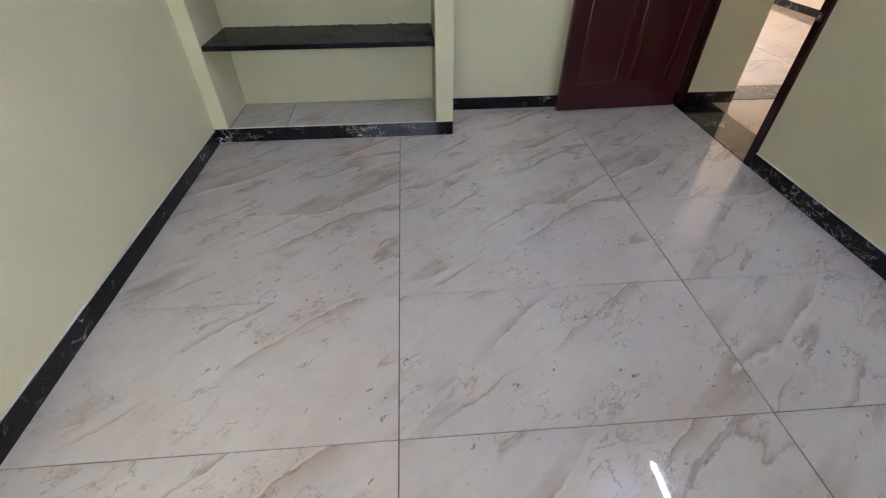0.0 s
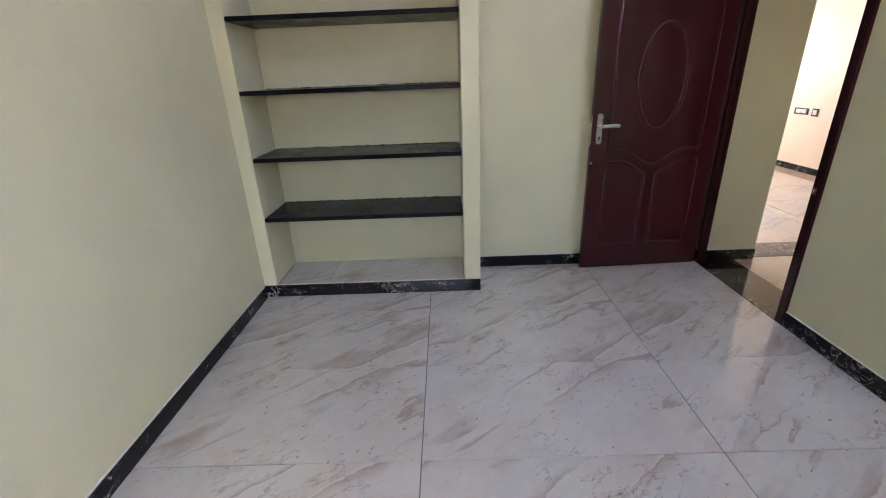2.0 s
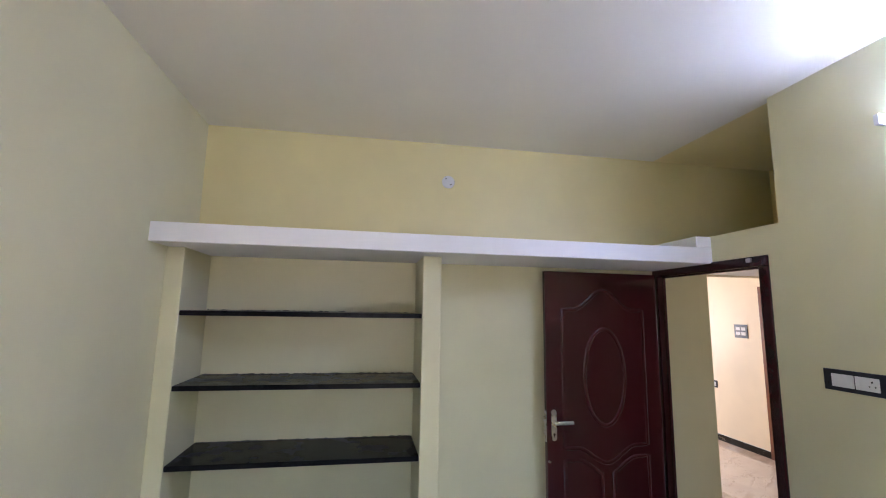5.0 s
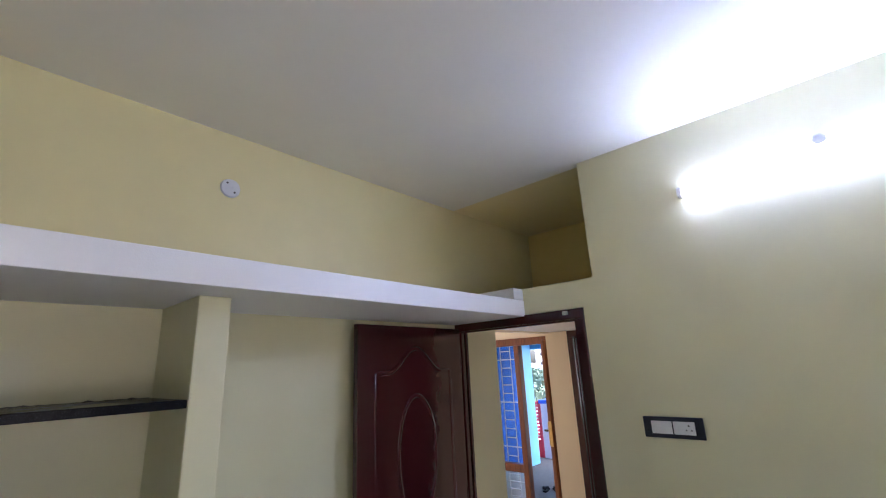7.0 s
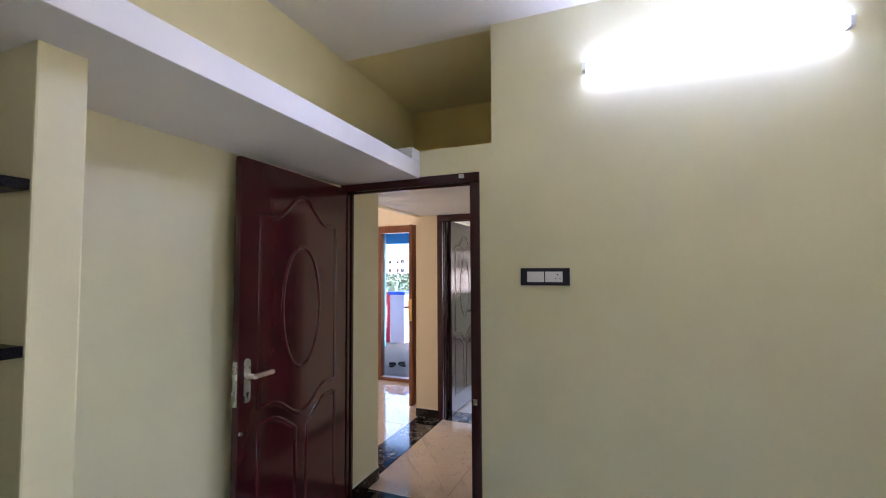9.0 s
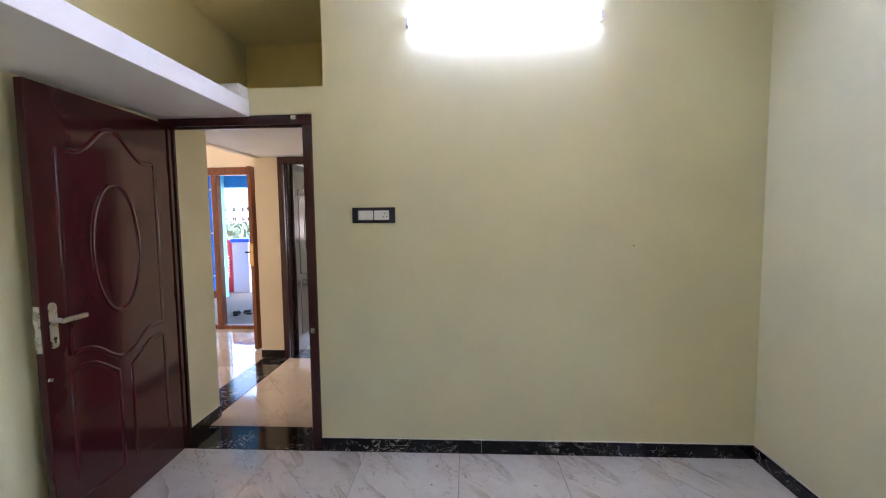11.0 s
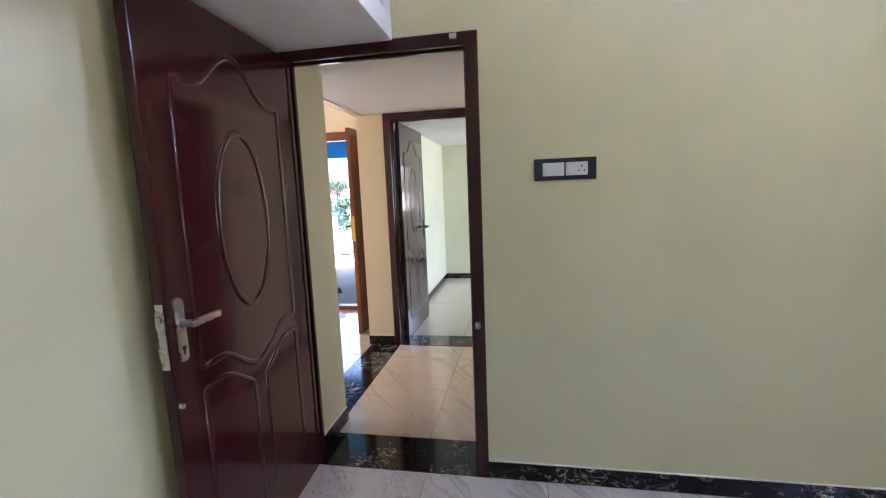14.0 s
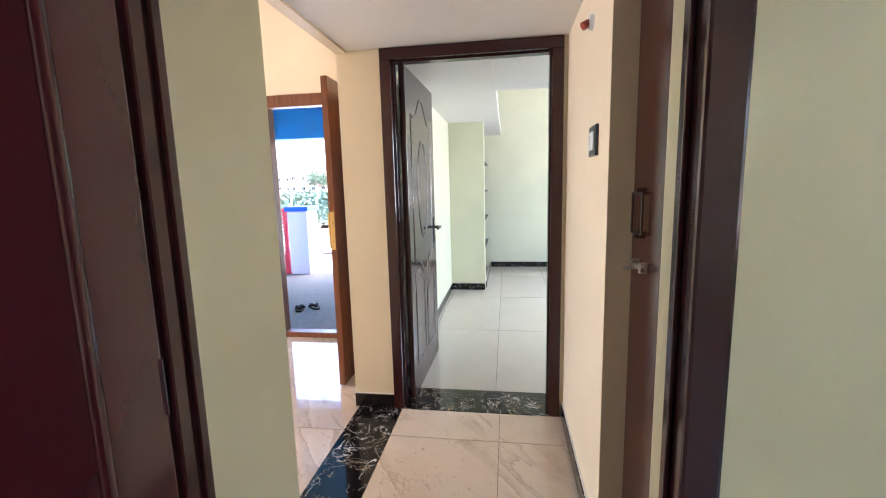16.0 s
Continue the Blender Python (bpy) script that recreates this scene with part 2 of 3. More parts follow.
TILE2 = tile_marble("cream_marble_tile", (0.62, 0.505, 0.385), (0.565, 0.44, 0.32), (0.52, 0.40, 0.285), 0.025)
TILE3 = tile_plain("ivory_tile", (0.57, 0.53, 0.455), 0.03)
BLUEGLASS = tinted_glass("blue_tinted_glass", (0.11, 0.20, 0.52))
FROSTED = tinted_glass("patterned_glass", (0.82, 0.78, 0.72), 0.35)
GROUT = earth("dark_grout", (0.10, 0.09, 0.085), (0.17, 0.15, 0.14), 20, 0.2)
PORTORO = black_marble("black_gold_marble")
PORTORO_DARK = black_marble("black_marble_sill", 9.0, 0.55)
PORTORO_SLAB = black_marble("black_gold_marble_slab", 8.0, 0.44)
GRANITE = granite("black_granite")
MAROON = lacquer("maroon_door_enamel", (0.044, 0.0072, 0.0092), 0.13)
FRAME = lacquer("dark_brown_frame_enamel", (0.036, 0.0075, 0.0085), 0.17)
BROWN = lacquer("dark_brown_door_enamel", (0.048, 0.022, 0.020), 0.12)
BATH = lacquer("red_brown_door_enamel", (0.045, 0.013, 0.008), 0.22)
TEAK = wood("varnished_teak", (0.085, 0.028, 0.010), (0.20, 0.068, 0.023))
STEEL = plain("brushed_steel", (0.62, 0.60, 0.56), 0.28, 1.0)
BRASS = plain("worn_brass", (0.62, 0.44, 0.17), 0.3, 1.0)
DARKMETAL = plain("dark_bronze_metal", (0.06, 0.045, 0.035), 0.35, 0.8)
BLACKP = plain("black_switch_plastic", (0.009, 0.011, 0.022), 0.3)
WHITEP = plain("white_switch_plastic", (0.74, 0.74, 0.74), 0.3, vary=0.03)
HOLE = plain("dark_socket_hole", (0.02, 0.02, 0.02), 0.6)
REDP = plain("red_brown_bakelite", (0.30, 0.035, 0.015), 0.3)
WHITEM = plain("white_enamelled_metal", (0.75, 0.74, 0.72), 0.35)
CAULK_GREY = plain("grey_cement_smear", (0.13, 0.125, 0.105), 0.9, vary=0.4)
CAULK = plain("white_cement_line", (0.70, 0.68, 0.62), 0.8)
RUBBER = plain("black_rubber", (0.012, 0.012, 0.014), 0.85)
BLUE = paint("sky_blue_wall_paint", (0.10, 0.34, 0.72), 0.6)
LTBLUE = paint("light_blue_wall_paint", (0.22, 0.56, 0.84), 0.6)
ROYAL = paint("royal_blue_paint", (0.03, 0.10, 0.60), 0.5)
LILAC = paint("pale_lilac_wall_paint", (0.66, 0.58, 0.68), 0.7)
REDM = plain("red_gate_paint", (0.55, 0.02, 0.05), 0.4, scale=8)
PORCH = plain("polished_pale_cement", (0.76, 0.75, 0.80), 0.28, vary=0.07, scale=5)
CEMENT = earth("cement_screed", (0.44, 0.43, 0.46), (0.53, 0.52, 0.55), 2.5, 0.15)
SAND = earth("dry_sandy_ground", (0.33, 0.255, 0.195), (0.48, 0.395, 0.315), 0.5)
LEAF = earth("scrub_leaves", (0.045, 0.075, 0.048), (0.095, 0.13, 0.085), 0.8, 0.3)
DRY = earth("dry_brush", (0.15, 0.115, 0.085), (0.24, 0.20, 0.15), 3, 0.3)
BARK = earth("grey_bark", (0.12, 0.09, 0.07), (0.22, 0.18, 0.15), 6)
PINK = paint("pink_house_paint", (0.70, 0.42, 0.40), 0.8)
OFFW = paint("off_white_house_paint", (0.74, 0.70, 0.64), 0.8)
PANE = plain("dark_window_glass", (0.03, 0.035, 0.045), 0.1)
tube_mat, tn, tl, tb = nodes_of("lit_tube_diffuser")
tb.inputs["Base Color"].default_value = (0.9, 0.9, 0.9, 1)
tb.inputs["Emission Color"].default_value = TUBE_COLOR
tb.inputs["Emission Strength"].default_value = TUBE


# ---------------------------------------------------------------- building helpers
def add_box(bm, x0, x1, y0, y1, z0, z1):
    v = [bm.verts.new((x, y, z)) for x in (x0, x1) for y in (y0, y1) for z in (z0, z1)]
    for a in ((0, 1, 3, 2), (4, 6, 7, 5), (0, 4, 5, 1), (2, 3, 7, 6), (0, 2, 6, 4), (1, 5, 7, 3)):
        bm.faces.new([v[i] for i in a])
    return v


def add_round_box(bm, x0, x1, y0, y1, z0, z1, r, seg=2):
    v = add_box(bm, x0, x1, y0, y1, z0, z1)
    edges = {e for w in v for e in w.link_edges}
    bmesh.ops.bevel(bm, geom=list(edges), offset=r, segments=seg, profile=0.6, affect="EDGES")


def add_rod(bm, a, b, r, sides=10, r2=None):
    a, b = Vector(a), Vector(b)
    d = b - a
    m = Matrix.Translation((a + b) / 2) @ d.to_track_quat("Z", "Y").to_matrix().to_4x4()
    bmesh.ops.create_cone(bm, cap_ends=True, segments=sides, radius1=r, radius2=r if r2 is None else r2, depth=d.length, matrix=m)


def add_bead(bm, path, w, h, y, closed=False, out=-1):
    """A half-round moulding of width w and height h on the face y, swept along a path of (x, z)."""
    k = len(path)
    rings = []
    for i, (px, pz) in enumerate(path):
        a = Vector(path[i - 1] if closed or i else path[i])
        c = Vector(path[(i + 1) % k] if closed or i < k - 1 else path[i])
        t = (c - a).normalized()
        nx, nz = -t.y, t.x
        ring = []
        for j in range(7):
            q = math.pi * j / 6
            o = -math.cos(q) * w / 2
            ring.append(bm.verts.new((px + nx * o, y + out * math.sin(q) ** 0.8 * h, pz + nz * o)))
        rings.append(ring)
    for i in range(k if closed else k - 1):
        a, c = rings[i], rings[(i + 1) % k]
        for j in range(6):
            f = bm.faces.new((a[j], a[j + 1], c[j + 1], c[j]))
            f.smooth = True


def mesh_of(bm, name, material):
    bmesh.ops.recalc_face_normals(bm, faces=bm.faces)
    me = bpy.data.meshes.new(name)
    bm.to_mesh(me)
    bm.free()
    me.materials.append(material)
    return me


def part(name, bm, material, parent=None, label="", smooth=False):
    me = mesh_of(bm, name, material)
    if smooth:
        for p in me.polygons:
            p.use_smooth = True
        me.set_sharp_from_angle(angle=radians(40))
    ob = new(name, me)
    ob.parent = parent
    return tagged(ob, label)


def box_part(name, dims, material, parent=None, label="", r=0.0):
    bm = bmesh.new()
    if r:
        add_round_box(bm, *dims, r)
    else:
        add_box(bm, *dims)
    return part(name, bm, material, parent, label)


def structure(name, boxes, material, label, category, r=0.0):
    bm = bmesh.new()
    for d in boxes:
        if r:
            add_round_box(bm, *d, r)
        else:
            add_box(bm, *d)
    return tagged(part(name, bm, material), label, category, kind="structure")


def thing(name, m, label, category, group="", kind=""):
    ob = new(name)
    ob.empty_display_size = 0.1
    ob.matrix_world = m
    return tagged(ob, label, category, group, kind)


def arc(cx, cz, a, b, n, t0=0.0, t1=360.0):
    return [(cx + a * math.cos(radians(t0 + (t1 - t0) * i / n)), cz + b * math.sin(radians(t0 + (t1 - t0) * i / n))) for i in range(n)]


# ---------------------------------------------------------------- shell of the house
XW, XE, YS, YN, CEIL = -1.18, 2.045, -0.50, 3.13, 2.98
XC, XD, CORR = 2.33, 3.83, 2.118
structure("wall_west", [(XW - 0.2, XW, YS - 0.2, 3.44, -0.1, 3.1)], WALL, "pale yellow painted bedroom wall", "wall")
structure("wall_south", [(XW, -0.75, YS - 0.2, YS, -0.1, 3.1), (0.45, XC, YS - 0.2, YS, -0.1, 3.1), (-0.75, 0.45, YS - 0.2, YS, -0.1, 0.9), (-0.75, 0.45, YS - 0.2, YS, 2.1, 3.1)], WALL,
          "pale yellow painted bedroom wall with a window opening", "wall")
structure("wall_north", [(XW, XE + 0.052, YN, 3.43, -0.1, 2.2), (XE + 0.052, 2.485, 3.105, 3.43, -0.1, 2.112)], WALL,
          "pale yellow painted wall behind the shelves", "wall")
structure("wall_north_upper", [(XW, 3.17, YN, 3.43, 2.2, 3.1)], UPPER_BOUNCE, "pale yellow painted wall above the storage loft, bounced yellow light in its colour", "wall")
structure("wall_east", [(XE, XC, YS, 2.09, -0.1, 3.1), (XE, XC, 2.09, 2.166, -0.1, 2.276), (XE, XC, 2.166, YN, 2.116, 2.276)], WALL,
          "pale yellow painted wall with the open doorway", "wall")
structure("wall_recess", [(3.17, 3.40, 1.6, YN, 2.279, 3.1), (XC, 3.17, 1.85, 2.09, 2.279, 3.1)], RECESS_BOUNCE, "pale yellow end wall of the storage loft", "wall")
structure("ceiling_bedroom", [(XW, XE + 0.05, YS, YN, CEIL, 3.1)], ROOMC, "warm white painted bedroom ceiling", "ceiling")
structure("ceiling_recess", [(XE + 0.05, 3.4, YS, YN, CEIL, 3.1)], CEIL_BOUNCE, "painted ceiling of the storage loft, bounced yellow light in its colour", "ceiling")
structure("ceiling_corridor", [(XC, 3.828, 1.6, 3.37, CORR, 2.276)], WHITE, "low white ceiling slab of the passage", "ceiling")
structure("wall_corridor_south", [(2.85, XD, 1.90, 2.162, -0.1, 2.2), (XC, 2.345, 1.90, 2.162, -0.1, 2.2), (2.345, 2.85, 1.90, 2.162, 2.06, 2.2)], HALLP,
          "cream painted passage wall", "wall")
structure("wall_bathroom", [(XC, 2.85, 1.6, 1.66, -0.1, 2.2)], HALLP, "plain wall closing the bathroom", "wall")
structure("wall_corridor_east", [(XD, 4.09, 3.18, 3.43, -0.1, 3.1), (XD, 4.09, 2.18, 3.18, 2.118, 3.1), (XD, 4.09, -0.2, 2.18, -0.1, 3.1)], HALLP,
          "cream painted wall with a doorway to the second bedroom", "wall")
structure("wall_hall_south", [(0.4, 2.485, 3.43, 3.436, -0.1, 3.1), (2.485, XD, 3.37, 3.43, CORR - 0.012, 3.1), (4.09, 5.0, 3.21, 3.43, -0.1, 3.1)], HALLP, "cream painted hall wall", "wall")
structure("wall_hall_east", [(5.0, 5.23, 5.08, 8.6, -0.1, 3.1), (5.0, 5.23, 3.46, 5.08, 2.16, 3.1), (5.0, 5.23, 3.25, 3.46, -0.1, 3.1)], HALLP,
          "cream painted front wall of the hall", "wall")
structure("wall_hall_west", [(0.2, 0.4, 3.44, 8.6, -0.1, 3.1)], HALLP, "cream painted hall wall", "wall")
# unseen wall; its opening is made up to hold the hall's fill lamp
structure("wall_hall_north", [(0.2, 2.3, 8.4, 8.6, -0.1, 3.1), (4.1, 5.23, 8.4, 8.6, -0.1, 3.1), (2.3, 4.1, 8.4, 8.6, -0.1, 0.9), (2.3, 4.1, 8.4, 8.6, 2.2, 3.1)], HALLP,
          "cream painted hall wall, unseen, with an opening added for a fill lamp", "wall")
structure("wall_store_south", [(XC, XD, -0.4, -0.2, -0.1, 3.1)], HALLP, "plain cream wall closing the store", "wall")
structure("ceiling_store", [(3.4, 4.09, -0.2, 3.15, CEIL, 3.1)], WHITE, "white painted ceiling", "ceiling")
structure("ceiling_hall", [(0.2, 5.23, 3.44, 8.6, CEIL, 3.1)], WHITE, "white painted hall ceiling", "ceiling")
structure("wall_bedroom_two_north", [(4.09, 8.65, 3.20, 3.21, -0.1, 3.1), (5.0, 8.65, 3.21, 3.44, -0.1, 3.1)], BED2P, "light lemon painted wall", "wall")
structure("wall_bedroom_two_east", [(8.45, 8.65, 1.7, 3.20, -0.1, 3.1), (8.45, 8.65, -0.2, 0.9, -0.1, 3.1), (8.45, 8.65, 0.9, 1.7, -0.1, 1.0), (8.45, 8.65, 0.9, 1.7, 2.0, 3.1)], BED2P,
          "light lemon painted wall with a window opening", "wall")
# unseen wall, opened only for the second bedroom's fill lamp
structure("wall_bedroom_two_south", [(4.09, 5.7, -0.4, -0.2, -0.1, 3.1), (7.3, 8.65, -0.4, -0.2, -0.1, 3.1), (5.7, 7.3, -0.4, -0.2, -0.1, 0.9), (5.7, 7.3, -0.4, -0.2, 2.2, 3.1)], BED2P, "light lemon painted wall", "wall")
structure("wall_bedroom_two_west", [(4.09, 4.10, -0.2, 2.18, 0, 3.0), (4.09, 4.10, 2.18, 3.18, 2.118, 3.0), (4.09, 4.10, 3.18, 3.20, 0, 3.0)], BED2P, "light lemon painted wall", "wall")
structure("ceiling_bedroom_two", [(4.09, 8.65, -0.4, 3.45, CEIL, 3.1)], WHITE, "white painted ceiling", "ceiling")
# unseen slabs added over the openings to stop direct sun coming in
structure("sunshade_south", [(-0.95, 0.65, -1.55, YS - 0.2, 2.15, 2.25), (5.5, 7.5, -1.3, -0.4, 2.25, 2.35)], CEMENT, "unseen grey concrete slab added to keep the sun out of the window", "sunshade")
structure("sunshade_east", [(8.65, 9.3, 0.3, 1.9, 2.25, 2.35)], CEMENT, "unseen grey concrete slab added to keep the sun out of the window", "sunshade")
structure("roof", [(-1.6, 8.75, -0.9, 8.8, 3.1, 3.25)], CEMENT, "flat grey concrete roof slab", "roof")

# storage lofts
loft = structure("loft_slab", [(XW, XE - 0.001, 2.530, YN, 2.104, 2.204)], EDGEW, "white painted concrete storage loft slab over shelves and door", "loft", 0.004)
for v in loft.data.vertices:
    if v.co.y < 2.7:
        v.co.y += 0.0110 * (v.co.x - 0.3)
structure("loft_kerb", [(1.937, XE - 0.001, 2.551, YN, 2.206, 2.276)], EDGEW, "low white kerb at the end of the loft slab", "kerb", 0.004)
structure("loft_slab_two", [(4.10, 5.115, -0.2, 2.567, 2.12, 2.22), (4.10, 8.45, 2.568, 3.20, 2.12, 2.22)], WHITE, "white painted loft slab of the second bedroom", "loft")

# plastered piers of the shelf recess
structure("pier_left", [(XW, -1.088, 2.722, YN, 0.088, 2.106)], WALL, "narrow pale yellow plastered pier beside the shelves", "pier", 0.006)
structure("pier_right", [(0.227, 0.337, 2.722, YN, 0.088, 2.106)], WALL, "narrow pale yellow plastered pier beside the shelves", "pier", 0.006)
structure("pier_bedroom_two", [(6.87, 6.98, 2.76, 3.20, 0.0, 2.12)], BED2P, "light lemon plastered pier of a shelf recess", "pier", 0.006)
structure("shelf_plinth", [(XW, 0.338, 2.735, YN, 0.0, 0.080)], GROUT, "raised plinth under the shelf recess", "plinth")

# ---------------------------------------------------------------- floors
floor = structure("floor", [(XW, 8.65, YS, 8.6, -0.25, -0.004)], GROUT, "polished marble-look floor tiles with dark joints", "floor")
tile_meshes = {}


def tile_mesh(w, d, t, material):
    key = (round(w, 3), round(d, 3), t, material.name)
    if key not in tile_meshes:
        bm = bmesh.new()
        c = 0.0012
        low = [bm.verts.new((x, y, -t)) for x, y in ((0, 0), (w, 0), (w, d), (0, d))]
        mid = [bm.verts.new((x, y, -c)) for x, y in ((0, 0), (w, 0), (w, d), (0, d))]
        top = [bm.verts.new((x, y, 0)) for x, y in ((c, c), (w - c, c), (w - c, d - c), (c, d - c))]
        for a, b in ((low, mid), (mid, top)):
            for i in range(4):
                bm.faces.new((a[i], a[(i + 1) % 4], b[(i + 1) % 4], b[i]))
        bm.faces.new(top)
        tile_meshes[key] = mesh_of(bm, "tile", material)
    return tile_meshes[key]


def lay(parent, x0, x1, y0, y1, ox, oy, w, d, material, z=0.0, t=0.008, gap=0.0024, wide_gap=0.0042, name="tile"):
    i0, j0 = math.floor((x0 - ox) / w), math.floor((y0 - oy) / d)
    for i in range(i0, i0 + int((x1 - x0) / w) + 3):
        for j in range(j0, j0 + int((y1 - y0) / d) + 3):
            a, b = max(x0, ox + i * w) + wide_gap / 2, min(x1, ox + (i + 1) * w) - wide_gap / 2
            c, e = max(y0, oy + j * d) + gap / 2, min(y1, oy + (j + 1) * d) - gap / 2
            if b - a > 0.02 and e - c > 0.02:
                ob = new(name, tile_mesh(b - a, e - c, t, material))
                ob.parent = parent
                ob.location = (a, c, z)


# ---------------------------------------------------------------- doors
def door_frame(name, m, w, h, face, depth, material, label):
    """A three-sided frame in local x (width) and z; y points into the wall. w, h: outside."""
    root = thing(name, m, label, "door frame", kind="structure")
    box_part("jamb", (0, face, 0, depth, 0, h - face), material, root, r=0.006)
    box_part("jamb", (w - face, w, 0, depth, 0, h - face), material, root, r=0.006)
    box_part("head", (0, w, 0, depth, h - face, h), material, root, r=0.006)
    box_part("stop", (face, face + 0.009, 0.040, depth - 0.002, 0, h - face - 0.009), material, root, r=0.003)
    box_part("stop", (w - face - 0.009, w - face, 0.040, depth - 0.002, 0, h - face - 0.009), material, root, r=0.003)
    box_part("stop", (face, w - face, 0.040, depth - 0.002, h - face - 0.009, h - face), material, root, r=0.003)
    return root


def crest(u0, u1, v, rise, n=28):
    """A shoulder-and-arch line from u0 to u1: flat shoulders, an ogee up to the middle."""
    pts = []
    for i in range(n + 1):
        q = abs(2 * i / n - 1)
        s = 0.0 if q > 0.72 else 0.5 + 0.5 * math.cos(math.pi * q / 0.72)
        pts.append((u0 + (u1 - u0) * i / n, v + rise * s))
    return pts


def moulded_leaf(root, w, h, t, material, bead=0.028, high=0.0056):
    """A pressed door skin: arched upper panel round an oval, two lower panels. Local x: width, y: thickness, z: height; shown face y = 0."""
    leaf = box_part("leaf", (0, w, 0, t, 0, h), material, root, r=0.004)
    k, m = w / 0.88, h / 2.065
    up = crest(0.125 * k, 0.755 * k, 1.80 * m, 0.135 * m)
    low = crest(0.125 * k, 0.755 * k, 0.875 * m, -0.105 * m)
    bm = bmesh.new()
    add_bead(bm, up + low[::-1], bead, high, 0.001, True)
    part("panel_moulding", bm, material, leaf)
    bm = bmesh.new()
    add_bead(bm, arc(0.44 * k, 1.338 * m, 0.155 * k, 0.325 * m, 48), bead, high, 0.001, True)
    part("oval_moulding", bm, material, leaf)
    band = crest(0.125 * k, 0.755 * k, 0.80 * m, -0.105 * m)
    half = [p for p in band if p[0] <= 0.40 * k]
    bm = bmesh.new()
    add_bead(bm, half + [(half[-1][0], 0.19 * m), (0.125 * k, 0.19 * m)], bead, high, 0.001, True)
    part("panel_moulding", bm, material, leaf)
    half = [p for p in band if p[0] >= 0.48 * k]
    bm = bmesh.new()
    add_bead(bm, half + [(0.755 * k, 0.19 * m), (half[0][0], 0.19 * m)], bead, high, 0.001, True)
    part("panel_moulding", bm, material, leaf)
    return leaf


def lever_handle(parent, u, v, metal, y=0.0, way=1):
    """A long back plate with a lever that points to +x, on the face y, towards -y."""
    bm = bmesh.new()
    add_round_box(bm, u - 0.019, u + 0.019, y - 0.006, y, v - 0.082, v + 0.082, 0.0026)
    for e in (v - 0.082, v + 0.082):
        bmesh.ops.create_cone(bm, cap_ends=True, segments=20, radius1=0.019, radius2=0.018, depth=0.006, matrix=pose(u, y - 0.003, e, 90))
    plate = part("back_plate", bm, metal, parent, "brushed steel back plate", True)
    bm = bmesh.new()
    add_rod(bm, (u, y - 0.004, v + 0.022), (u, y - 0.050, v + 0.022), 0.011, 16)
    add_round_box(bm, min(u - 0.012 * way, u + 0.118 * way), max(u - 0.012 * way, u + 0.118 * way), y - 0.060, y - 0.043, v + 0.011, v + 0.033, 0.006, 3)
    part("lever", bm, metal, plate, "", True)
    bm = bmesh.new()
    add_rod(bm, (u, y - 0.0045, v - 0.058), (u, y - 0.0075, v - 0.058), 0.008, 14)
    add_box(bm, u - 0.003, u + 0.003, y - 0.0078, y - 0.004, v - 0.078, v - 0.058)
    part("keyhole", bm, HOLE, plate)


# bedroom door frame, in the east wall
f1 = door_frame("door_frame_bedroom", pose(XE - 0.013, YN - 0.001, 0, 0, 0, -90), YN - 2.167, 2.113, 0.058, 0.064, FRAME, "glossy dark maroon wooden door frame")
box_part("strike_plate", (0.918, 0.942, -0.003, 0.004, 0.766, 0.800), STEEL, f1, "small steel strike plate")
box_part("bolt_catch", (0.842, 0.872, -0.012, 0.002, 2.082, 2.104), STEEL, f1, "small steel bolt catch")

d1 = thing("door_1", pose(1.119, 3.020, 0.008, 0, 0, 2.7), "open glossy maroon moulded door against the wall", "door", kind="structure")
leaf1 = moulded_leaf(d1, 0.888, 2.062, 0.036, MAROON)
lever_handle(leaf1, 0.050, 1.028, STEEL)
bm = bmesh.new()
add_box(bm, -0.003, 0.001, 0.006, 0.030, 0.92, 1.12)
add_box(bm, -0.012, -0.002, 0.010, 0.026, 1.045, 1.085)
add_box(bm, -0.014, -0.002, 0.012, 0.024, 0.965, 0.990)
part("mortise_lock", bm, STEEL, leaf1, "worn steel mortise lock plate")
bm = bmesh.new()
add_rod(bm, (0.012, -0.001, 0.80), (0.012, -0.012, 0.80), 0.008, 12)
part("door_stud", bm, STEEL, leaf1)
for v in (0.25, 1.03, 1.82):
    bm = bmesh.new()
    add_rod(bm, (0.884, 0.004, v - 0.05), (0.884, 0.004, v + 0.05), 0.007, 12)
    part("hinge", bm, FRAME, leaf1)

# second bedroom door
door_frame("door_frame_second_bedroom", pose(XD - 0.020, 3.178, 0, 0, 0, -90), 0.994, 2.116, 0.062, 0.10, FRAME, "glossy dark maroon wooden door frame")
d2 = thing("door_2", pose(3.94, 3.068, 0.008, 0, 0, -1.5), "open glossy dark brown moulded door", "door", kind="structure")
leaf2 = moulded_leaf(d2, 0.82, 2.05, 0.036, BROWN)
lever_handle(leaf2, 0.758, 1.012, DARKMETAL, 0.0, -1)

# bathroom door, shut, in the passage's south wall
d3 = thing("door_3", pose(2.367, 2.083, 0.005), "shut reddish brown wooden door in a plastered recess", "door", kind="structure")
leaf3 = box_part("leaf", (0, 0.48, -0.035, 0, 0, 2.05), BATH, d3, r=0.003)
bm = bmesh.new()
